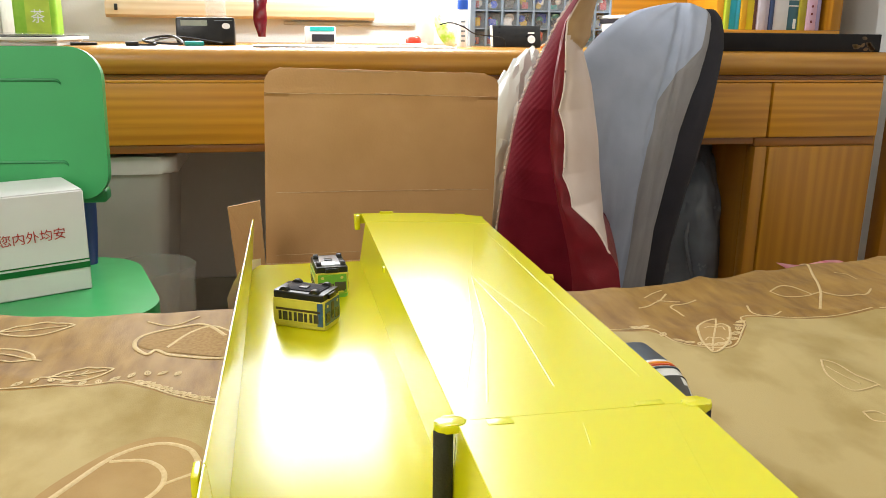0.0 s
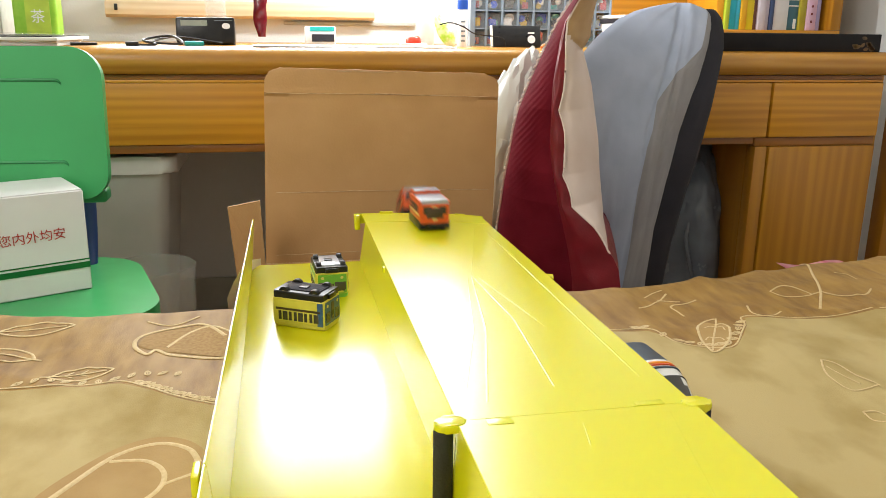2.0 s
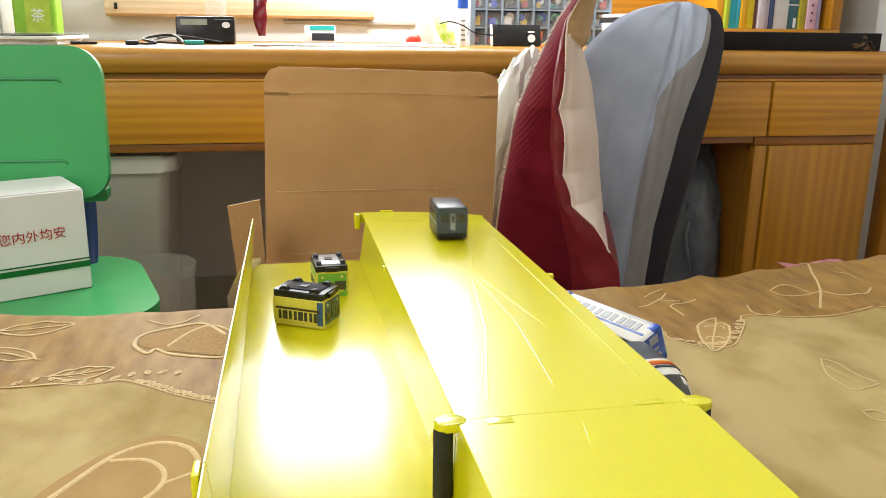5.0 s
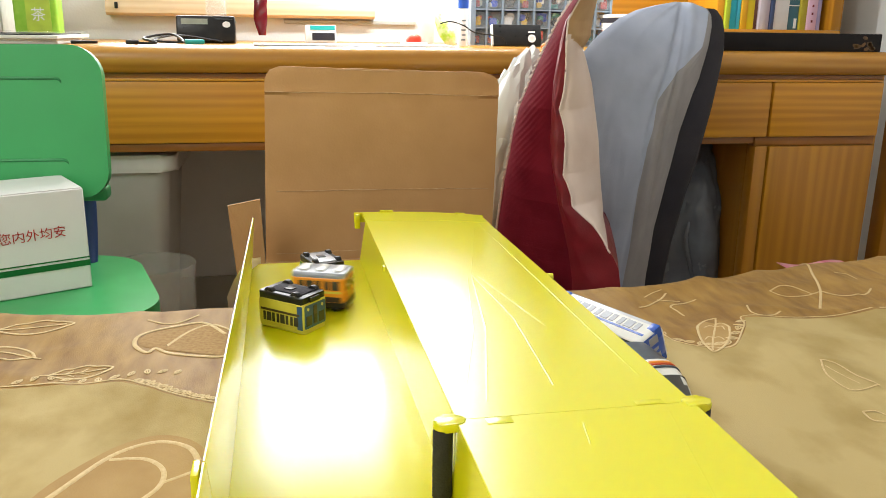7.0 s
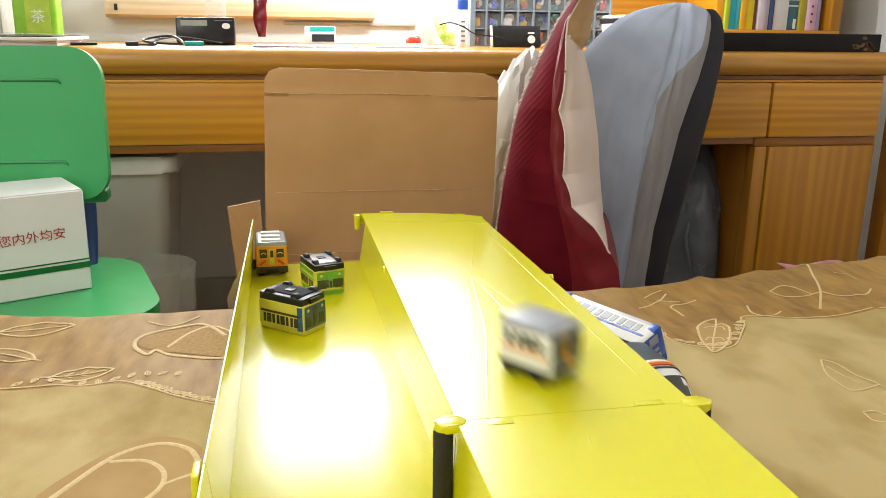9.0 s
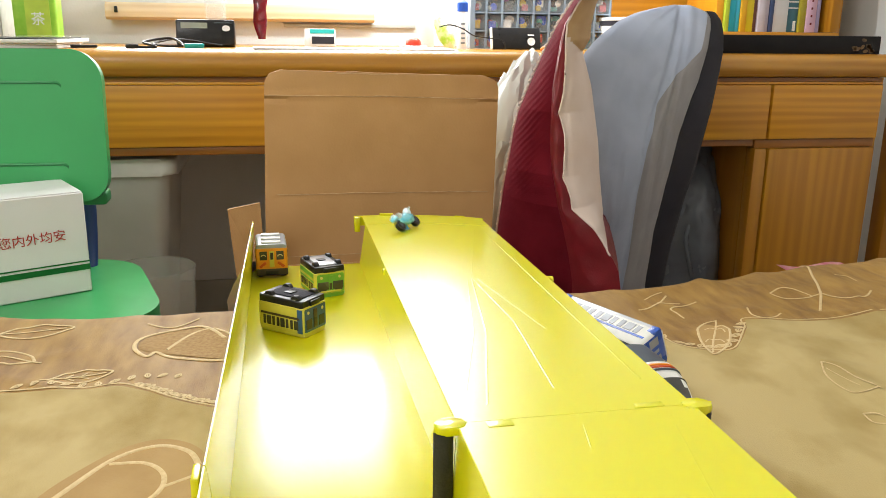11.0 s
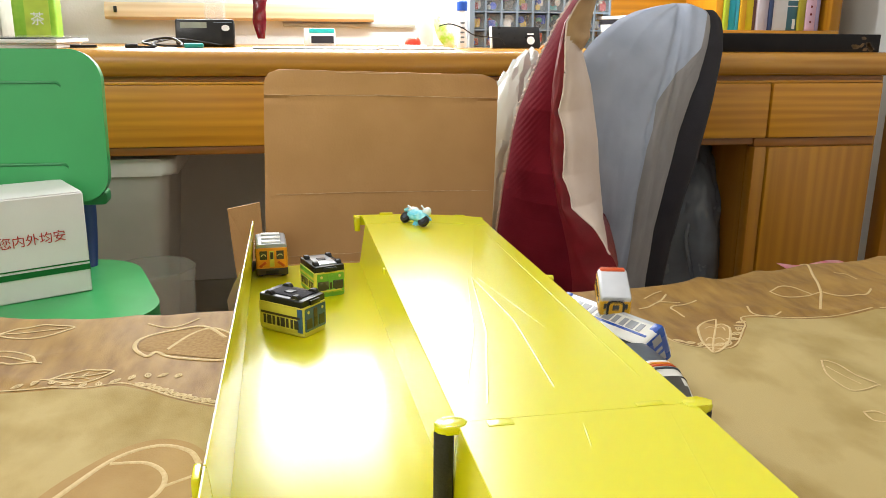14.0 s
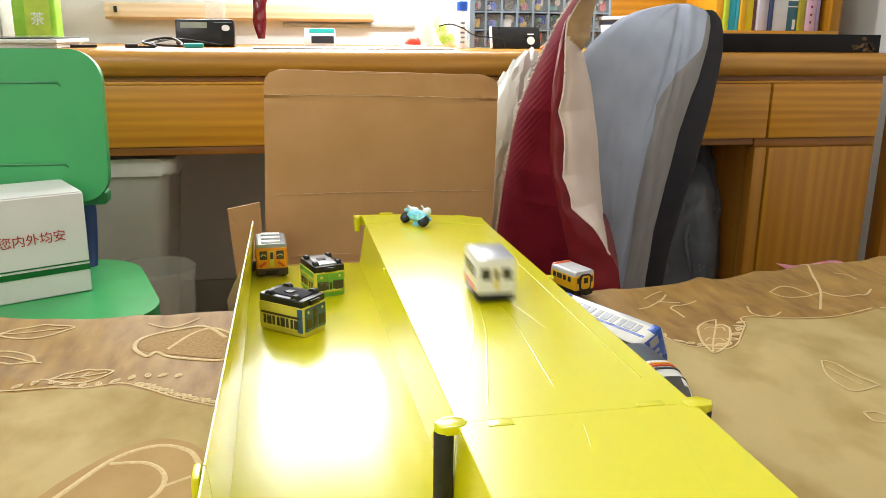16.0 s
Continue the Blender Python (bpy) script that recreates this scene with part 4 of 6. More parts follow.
stitch("scroll_stitch", [(0.449, 0.799), (0.428, 0.789), (0.41, 0.781), (0.411, 0.768), (0.411, 0.752)], 0.00115)
stitch("scroll_stitch", [(0.393, 0.812), (0.409, 0.826), (0.424, 0.834)], 0.00086)
stitch("leaf_outline", [(0.464, 0.6), (0.455, 0.578), (0.456, 0.554), (0.464, 0.547), (0.482, 0.547)], 0.00079)
stitch("leaf_outline", [(0.464, 0.6), (0.472, 0.589), (0.475, 0.568), (0.482, 0.547)], 0.00079)
stitch("leaf_vein", [(0.462, 0.59), (0.466, 0.57), (0.47, 0.555)], 0.00058)
stitch("leaf_outline", [(0.444, 0.517), (0.444, 0.505), (0.452, 0.499)], 0.00079)
stitch("leaf_outline", [(0.444, 0.517), (0.453, 0.514), (0.457, 0.506)], 0.00072)

# ---- on and above the desk ----
DT = 0.757
M_CREAM = wood("cream_wood", (0.72, 0.58, 0.38), (0.60, 0.44, 0.26), 0, 0.5)
M_LCD = mat("lcd_grey", (0.30, 0.33, 0.27), None, 0.3, 30, 0)
M_TEAL = mat("teal_plastic", (0.02, 0.42, 0.40), None, 0.35, 30, 0.05)
M_CLEAR = mat("clear_plastic", (0.85, 0.88, 0.88), None, 0.12, 10, 0, alpha=0.10)
M_GREENP = mat("bright_green_print", (0.22, 0.52, 0.02), (0.35, 0.60, 0.05), 0.35, 40, 0.1)
M_LIME = mat("lime_print", (0.50, 0.66, 0.05), None, 0.35, 40, 0.1)
M_ORANGE = mat("orange_plastic", (0.80, 0.22, 0.015), None, 0.35, 30, 0.05)
M_REDP = mat("red_plastic", (0.72, 0.05, 0.02), None, 0.3, 30, 0.05)
M_BLUEP = mat("blue_plastic", (0.02, 0.10, 0.55), None, 0.35, 30, 0.05)
M_GREYP = mat("slate_plastic", (0.20, 0.25, 0.30), (0.16, 0.20, 0.24), 0.4, 20, 0.05)
M_PAPER = mat("paper", (0.74, 0.73, 0.70), (0.66, 0.65, 0.61), 0.7, 30, 0.2)

led = thing("wooden_ledge", pose(0, 0, 0), "cream wooden rod ledge on the wall over the desk", "ledge")
g = bmesh.new()
prof = [(2.30, 0.817), (2.292, 0.824), (2.290, 0.836), (2.292, 0.850), (2.302, 0.860), (2.338, 0.861), (2.338, 0.817)]
loft(g, [[(x, y, z) for y, z in prof] for x in (-0.425, 0.262)])
part("rod", g, M_CREAM, led)
part("dark_knob", B(-0.402, -0.394, 2.286, 2.292, 0.834, 0.850, 0.001), M_BLACK, led)
tagged(part("wall_strip", B(0.02, 0.38, 2.326, 2.339, 0.803, 0.813, 0.002), M_BASEB), "thin grey strip along the wall", "strip", kind="structure")


def stacked(name, lbl, x0, x1, y0, y1, heights, mats, z=DT, cat="papers", seed=1):
    t = thing(name, pose((x0 + x1) / 2, (y0 + y1) / 2, z), lbl, cat)
    rnd = random.Random(seed)
    zz = 0.0
    for h, m in zip(heights, mats):
        a, b = (x1 - x0) / 2 * rnd.uniform(0.9, 1), (y1 - y0) / 2 * rnd.uniform(0.9, 1)
        part("sheet", B(-a, b and a, -b, b, zz, zz + h, min(0.001, h / 4), seg=1, m=pose(0, 0, 0, 0, 0, rnd.uniform(-3, 3))), m, t)
        zz += h
    return t


stacked("paper_stack", "untidy stack of white papers and folders on the desk", -0.86, -0.40, 1.74, 1.98, (0.006, 0.004, 0.007, 0.002, 0.004), (M_PAPER, M_WHITE, M_PAPER, M_BLACK, M_CLEAR))
stacked("paper_sheets", "loose white paper sheets spread on the desk", -0.05, 0.22, 1.76, 1.93, (0.0012, 0.0010, 0.0012), (M_PAPER, M_WHITE, M_PAPER), seed=8)
stacked("note_pad", "thin white note pad lying on the desk", 0.22, 0.38, 1.77, 1.90, (0.003, 0.001), (M_WHITE, M_PAPER), seed=12)
pen = thing("pen", pose(-0.405, 1.80, DT + 0.0035), "short dark pen lying on the desk", "pen")
part("barrel", C(0.0035, 0.003, 0.05, pose(0, 0, 0, 0, 90, 20), 10), M_BLACK, pen)
tea = thing("drink_carton", pose(-0.515, 2.02, DT), "green and yellow drink packet standing on the desk", "drink packet")
part("packet", B(-0.045, 0.045, -0.03, 0.03, 0.0, 0.17, 0.008, seg=3), M_GREENP, tea)
part("label_panel", B(-0.018, 0.032, -0.0312, -0.0300, 0.0, 0.16), M_LIME, tea)
writing("writing", "\u8336", 0.030, pose(-0.008, -0.0318, 0.040, 90, 0, 0), M_WHITE, tea)
BOOKS = ((0.24, 0.05, 0.30), (0.55, 0.52, 0.48), (0.05, 0.35, 0.08), (0.10, 0.50, 0.12), (0.60, 0.60, 0.56))
for i, c in enumerate(BOOKS):
    x = -0.70 + 0.022 * i
    b = thing("book", pose(x, 2.10, DT), "coloured book standing on the desk", "book", "books at the desk's end")
    part("cover", B(0, 0.018, -0.07, 0.07, 0, 0.17 + 0.01 * (i % 3), 0.002), mat("book_cover", c, None, 0.45, 30, 0.05), b)
    part("pages", B(0.003, 0.015, -0.071, 0.071, 0.004, 0.165, 0.0005, seg=1), M_PAPER, b)

cal = thing("clock_radio", pose(-0.1555, 1.98, DT, 0, 0, 0) @ Matrix.Diagonal((1.10, 1.0, 1.10, 1)), "black boxy desk clock with a grey display", "clock")
part("case", B(-0.058, 0.058, -0.022, 0.022, 0, 0.052, 0.004, m=pose(0, 0, 0, -10, 0, 0)), M_BLACK, cal)
part("display", B(-0.048, 0.004, -0.0232, -0.022, 0.034, 0.045, m=pose(0, 0, 0, -10, 0, 0)), M_LCD, cal)
part("round_button", plate(bmesh.new(), [(0.008 * math.cos(a), 0.006 * math.sin(a)) for a in np.linspace(0, 6.28, 20)[:-1]], 0.002, pose(0, 0, 0, -10, 0, 0) @ pose(0.041, -0.0222, 0.034, 90, 0, 0)), M_WHITEP, cal)
part("trim_line", B(0.018, 0.054, -0.0229, -0.022, 0.0445, 0.0455, m=pose(0, 0, 0, -10, 0, 0)), M_GREYP, cal)
er = part("eraser", B(-0.02, 0.02, -0.008, 0.008, 0, 0.010, 0.003), M_TEAL)
er.matrix_basis = pose(-0.172, 1.86, DT, 0, 0, 8)
tagged(er, "small teal eraser on the desk", "eraser")
cbl = thing("cable", pose(0, 0, 0), "black cable coiled on the desk", "cable")
part("cord", tube(bmesh.new(), smooth_path([(-0.285, 1.80, DT + 0.003), (-0.24, 1.79, DT + 0.004), (-0.27, 1.83, DT + 0.012), (-0.22, 1.86, DT + 0.020), (-0.19, 1.80, DT + 0.006), (-0.25, 1.82, DT + 0.008), (-0.21, 1.90, DT + 0.018), (-0.12, 1.95, DT + 0.004)], 8), 0.0026, 6), M_BLACK, cbl)
part("plug", B(-0.30, -0.275, 1.793, 1.805, DT, DT + 0.009, 0.002), M_BLACK, cbl)
gl = thing("clear_holder", pose(-0.135, 2.02, DT), "tall clear plastic pen holder", "holder")
part("tube", lathe(bmesh.new(), [(0.024, 0.0), (0.024, 0.19), (0.022, 0.19), (0.022, 0.004)], seg=20), M_CLEAR, gl)
rib_ = thing("hanging_ribbon", pose(-0.032, 2.02, 0), "shiny dark red packet hanging over the desk", "hanging packet")
g = bmesh.new()
rings = []
for j in range(24):
    v = j / 23
    w = 0.019 * (1 - 0.5 * v ** 3) * (1 + 0.12 * math.sin(v * 17))
    rings.append([(w * math.cos(a) + 0.004 * math.sin(v * 6), 0.006 * math.sin(a) * (1 + 0.4 * math.sin(v * 23 + a)), 0.98 - 0.205 * v) for a in np.linspace(0, 2 * math.pi, 17)[:-1]])
loft(g, rings)
M_REDFOIL = mat("dark_red_foil", (0.16, 0.003, 0.010), (0.09, 0.001, 0.006), 0.14, 25, 0.3, fine=60)
part("packet", g, M_REDFOIL, rib_)
part("string", tube(bmesh.new(), [(0, 0, 0.975), (0.0, 0.02, 1.2), (0, 0.08, 1.395)], 0.0012, 5), M_WHITE, rib_)
tm = thing("timer", pose(0.1005, 2.0, DT), "white desk timer with a teal band and dark screen", "timer")
part("case", B(-0.036, 0.036, -0.012, 0.012, 0, 0.042, 0.003, m=pose(0, 0, 0, -14, 0, 0)), M_WHITEP, tm)
part("band", B(-0.024, 0.033, -0.0130, -0.012, 0.030, 0.040, m=pose(0, 0, 0, -14, 0, 0)), M_TEAL, tm)
part("screen", B(-0.020, 0.032, -0.0130, -0.012, 0.006, 0.023, m=pose(0, 0, 0, -14, 0, 0)), M_DKGREY, tm)
bt = thing("red_button", pose(0.318, 1.98, DT), "round red push button on a white base", "button")
part("base", B(-0.030, 0.030, -0.02, 0.02, 0, 0.007, 0.002), M_WHITEP, bt)
part("dome", lathe(bmesh.new(), [(0.0185, 0.007), (0.0185, 0.012), (0.016, 0.020), (0.010, 0.0245), (0.003, 0.026)], seg=24), M_REDP, bt)
bo = thing("lotion_bottle", pose(0.352, 2.0, DT), "pale translucent lotion bottle on the desk", "bottle")
part("bottle", lathe(bmesh.new(), [(0.017, 0), (0.019, 0.004), (0.019, 0.08), (0.012, 0.092), (0.009, 0.10), (0.009, 0.125)], seg=20), mat("pale_bottle", (0.80, 0.81, 0.74), None, 0.3, 20, 0.05, alpha=0.6), bo)
part("cap", lathe(bmesh.new(), [(0.011, 0.125), (0.011, 0.15), (0.008, 0.152)], seg=16), M_WHITEP, bo)
pk = thing("snack_packet", pose(0.398, 2.02, DT), "lime green and white crumpled packet", "packet")
g = crumple(bmesh.new(), 0.017, 0.010, 0.046, pose(0.004, 0, 0.034, 0, -28, 0), 0.18, 1.6, 5.0, 4)
part("pouch", g, mat("pale_lime_foil", (0.38, 0.68, 0.08), (0.72, 0.80, 0.50), 0.3, 60, 0.2, fine=80, ramp=(0.4, 0.6)), pk, angle=40)
mk = thing("marker_pen", pose(0.434, 1.97, DT), "white marker standing upright with a blue cap band", "marker")
part("barrel", lathe(bmesh.new(), [(0.0125, 0), (0.0125, 0.082), (0.011, 0.085)], seg=18), M_WHITEP, mk)
part("blue_band", lathe(bmesh.new(), [(0.0128, 0.086), (0.0128, 0.106), (0.0095, 0.108)], seg=18), M_BLUEP, mk)
part("tip", lathe(bmesh.new(), [(0.007, 0.108), (0.0065, 0.14), (0.004, 0.142)], seg=14), M_WHITEP, mk)
for i in range(5):
    part("print_bar", B(-0.006 + 0.001 * (i % 2), 0.004, -0.0131, -0.0120, 0.012 + 0.011 * i, 0.016 + 0.011 * i), M_GREYP, mk)
cb2 = thing("thin_cable", pose(0, 0, 0), "thin black cable across the desk items", "cable")
part("cord", tube(bmesh.new(), smooth_path([(0.375, 1.95, DT + 0.05), (0.40, 1.945, DT + 0.055), (0.43, 1.94, DT + 0.046), (0.46, 1.94, DT + 0.030), (0.52, 1.93, DT + 0.022), (0.53, 1.93, DT + 0.002)], 8), 0.0016, 6), M_BLACK, cb2)

# organiser with small drawers full of bits
og = thing("parts_organiser", pose(0.465, 2.02, DT), "slate organiser rack with small clear compartments", "organiser")
OW, OH, OD = 0.36, 0.30, 0.12
part("back_panel", B(0, OW, OD - 0.006, OD, 0, OH), M_GREYP, og)
for i in range(10):
    x = OW * i / 9
    part("upright", B(x - 0.0025 if i else 0, x + (0.0025 if i else 0.012), 0, OD - 0.0062, 0, OH), M_GREYP, og)
for j in range(8):
    z = OH * j / 7
    part("shelf", B(0.0122, OW, 0.001, OD - 0.0063, z - 0.002, z + 0.002), M_GREYP, og)
rnd = random.Random(4)
PAL = [mat("bit_colour", c, None, 0.35, 40, 0.05) for c in ((0.85, 0.85, 0.85), (0.04, 0.10, 0.7), (0.75, 0.5, 0.02), (0.35, 0.05, 0.4), (0.5, 0.03, 0.03), (0.05, 0.35, 0.3), (0.6, 0.55, 0.5), (0.02, 0.02, 0.02))]
for i in range(9):
    for j in range(5):
        x, z = OW * (i + 0.5) / 9, OH * j / 7 + 0.003
        dr = part("clear_drawer", B(x - 0.016, x + 0.016, 0.004, 0.006, z, z + 0.034), M_CLEAR, og)
        for q in range(3):
            r = rnd.uniform(0.006, 0.0115)
            p = (x + rnd.uniform(-0.008, 0.008), 0.017 + rnd.uniform(0, 0.012), z + r + 0.002 + rnd.choice((0, 0.01)))
            g = bmesh.new()
            if q == 0:
                bmesh.ops.create_icosphere(g, subdivisions=2, radius=r, matrix=Matrix.Translation(p))
            elif q == 1:
                cyl(g, r, r, r * 0.8, Matrix.Translation(p) @ pose(0, 0, 0, 90, 0, 0), 14)
            else:
                box(g, p[0] - r, p[0] + r, p[1] - r, p[1] + r, p[2] - r, p[2] + r, r * 0.3)
            part("small_bit", g, rnd.choice(PAL), dr)
tab = thing("black_frame", pose(0.562, 1.945, DT), "black tablet-like frame leaning on the organiser", "tablet")
part("panel", B(-0.060, 0.060, -0.005, 0.005, 0, 0.052, 0.003, m=pose(0, 0, 0, -16, 0, 0)), M_BLACK, tab)
part("silver_edge", B(-0.063, -0.0585, -0.006, 0.006, 0, 0.052, 0.002, m=pose(0, 0, 0, -16, 0, 0)), M_BINLID, tab)
part("white_ring", lathe(bmesh.new(), [(0.0095, 0), (0.0095, 0.001), (0.0055, 0.001), (0.0055, 0)], pose(0, 0, 0, -16, 0, 0) @ pose(0.036, -0.0052, 0.018, 90, 0, 0), 20), M_WHITEP, tab)
part("white_mark", B(0.028, 0.044, -0.0062, -0.005, 0.032, 0.035, m=pose(0, 0, 0, -16, 0, 0)), M_WHITEP, tab)
ob_ = thing("orange_clip", pose(0.575, 1.76, DT), "small orange plastic clip on the desk edge", "clip")
part("clip", crumple(bmesh.new(), 0.012, 0.008, 0.007, pose(0, 0, 0.0055), 0.15, 1.5, 2, 3), M_ORANGE, ob_)
stacked("magazine_pile", "pile of magazines on the desk behind the chair", 0.80, 1.0, 1.86, 2.06, (0.012, 0.016, 0.01, 0.02, 0.012, 0.008), (M_PAPER, M_GREYP, M_WHITE, M_PAPER, M_DKGREY, M_PAPER), cat="magazines", seed=5)

# long black box and the bookshelf over it
bb = thing("long_black_box", pose(1.172, 1.795, DT - 0.0005), "long black lacquer box with a faint gold motif", "box")
part("case", B(-0.24, 0.210, -0.06, 0.06, 0, 0.041, 0.002), mat("black_lacquer", (0.012, 0.011, 0.012), (0.016, 0.014, 0.014), 0.4, 30, 0.1, spec=0.12), bb)
M_GOLDM = mat("faint_gold", (0.22, 0.12, 0.04), (0.06, 0.035, 0.015), 0.5, 60, 0.1)
rnd = random.Random(9)
for i in range(12):
    x, z = 0.135 + 0.06 * rnd.random(), 0.006 + 0.028 * rnd.random()
    part("motif", plate(bmesh.new(), [(0.007 * math.cos(a), 0.004 * math.sin(a)) for a in np.linspace(0, 6.28, 9)[:-1]], 0.0005, pose(x, -0.0600, z, 90, rnd.uniform(-60, 60), 0)), M_GOLDM, bb)
sh = thing("bookshelf", pose(0, 0, 0), "wooden bookshelf unit standing over the desk", "bookshelf")
SZ = 0.805
part("bottom_board", B(0.80, 1.500, 2.05, 2.33, SZ - 0.018, SZ, 0.001), M_WOODX, sh)
part("back_board", B(0.80, 1.500, 2.318, 2.336, SZ + 0.0005, 1.07), M_WOODX, sh)
part("end_board", B(1.470, 1.500, 2.05, 2.317, SZ + 0.0005, 1.07, 0.001), M_WOODZ, sh)
part("end_board", B(0.80, 0.82, 2.05, 2.317, SZ + 0.0005, 1.07, 0.001), M_WOODZ, sh)
part("foot_block", B(0.83, 0.86, 2.08, 2.3, DT, SZ - 0.0185), M_WOODZ, sh)
part("foot_block", B(1.42, 1.45, 2.08, 2.3, DT, SZ - 0.0185), M_WOODZ, sh)
SPINES = ((0.022, (0.75, 0.35, 0.02), 0.2), (0.014, (0.45, 0.60, 0.05), 0.19), (0.02, (0.02, 0.40, 0.55), 0.21), (0.012, (0.05, 0.45, 0.65), 0.2), (0.018, (0.75, 0.42, 0.02), 0.22),
          (0.022, (0.75, 0.62, 0.02), 0.22), (0.012, (0.15, 0.06, 0.05), 0.2), (0.022, (0.62, 0.58, 0.66), 0.21), (0.012, (0.55, 0.50, 0.60), 0.2), (0.012, (0.05, 0.08, 0.18), 0.22),
          (0.045, (0.70, 0.72, 0.76), 0.24), (0.032, (0.05, 0.16, 0.22), 0.23), (0.020, (0.42, 0.36, 0.03), 0.22), (0.030, (0.75, 0.50, 0.66), 0.23), (0.012, (0.40, 0.36, 0.60), 0.2))
x = 1.149
for w, c, h in SPINES:
    b = thing("book", pose(x, 2.075 + 0.01 * rnd.random(), SZ), "coloured book standing in the bookshelf", "book", "books in the shelf")
    m = mat("spine_cover", c, tuple(min(1, q * 0.9) for q in c), 0.4, 30, 0.05)
    part("cover", B(0, w - 0.0008, 0, 0.17, 0, h, 0.0015), m, b)
    part("pages", B(0.002, w - 0.003, 0.004, 0.1705, h - 0.004, h + 0.0004), M_PAPER, b)
    if w == 0.032:
        for z in (0.062, 0.078):
            part("spine_band", B(0.0005, w - 0.0013, -0.0008, 0.0, z, z + 0.003), M_WHITE, b)
        part("spine_label", B(0.018, 0.026, -0.0009, 0.0, 0.004, 0.03), M_WHITE, b)
    if w == 0.030:
        for z in (0.02, 0.04, 0.06, 0.08):
            part("spine_mark", B(0.012, 0.017, -0.0009, 0.0, z, z + 0.006), M_STRIPE if z > 1 else M_RED, b)
    x += w


# ---- toy trains ----
M_WIN = mat("toy_window", (0.035, 0.035, 0.03), (0.06, 0.055, 0.045), 0.25, 60, 0.02)
M_HUB = mat("wheel_hub", (0.45, 0.45, 0.46), None, 0.2, 60, 0.02, metal=0.6)
M_TBLUE = mat("toy_blue", (0.03, 0.10, 0.24), (0.02, 0.07, 0.18), 0.3, 60, 0.03)
M_TYEL = mat("toy_yellow", (0.62, 0.56, 0.09), (0.55, 0.49, 0.06), 0.32, 60, 0.03)
M_TGRN = mat("toy_green", (0.16, 0.42, 0.05), (0.12, 0.34, 0.04), 0.3, 60, 0.03)
M_TORG = mat("toy_orange", (0.78, 0.30, 0.02), (0.70, 0.25, 0.015), 0.3, 60, 0.03)
M_TRED = mat("toy_red_orange", (0.62, 0.09, 0.015), (0.54, 0.07, 0.01), 0.3, 60, 0.03)
M_TWHT = mat("toy_white", (0.76, 0.76, 0.72), (0.70, 0.70, 0.66), 0.3, 60, 0.03)
M_TGRY = mat("toy_grey", (0.32, 0.34, 0.38), (0.26, 0.28, 0.32), 0.3, 60, 0.03)
M_TSIL = mat("toy_silver", (0.60, 0.62, 0.67), (0.53, 0.55, 0.60), 0.22, 60, 0.03, coat=0.4)
M_TDK = mat("toy_dark_slate", (0.055, 0.075, 0.10), (0.04, 0.055, 0.08), 0.3, 60, 0.03)
M_TBRN = mat("toy_dark_brown", (0.05, 0.03, 0.02), None, 0.4, 60, 0.03)
M_TROY = mat("toy_royal_blue", (0.02, 0.09, 0.45), (0.015, 0.07, 0.38), 0.28, 60, 0.03)
M_TKYEL = mat("toy_deep_yellow", (0.75, 0.42, 0.01), (0.70, 0.38, 0.01), 0.3, 60, 0.03)
M_TSTRIPE = mat("toy_pale_yellow", (0.75, 0.62, 0.22), None, 0.3, 60, 0.03)


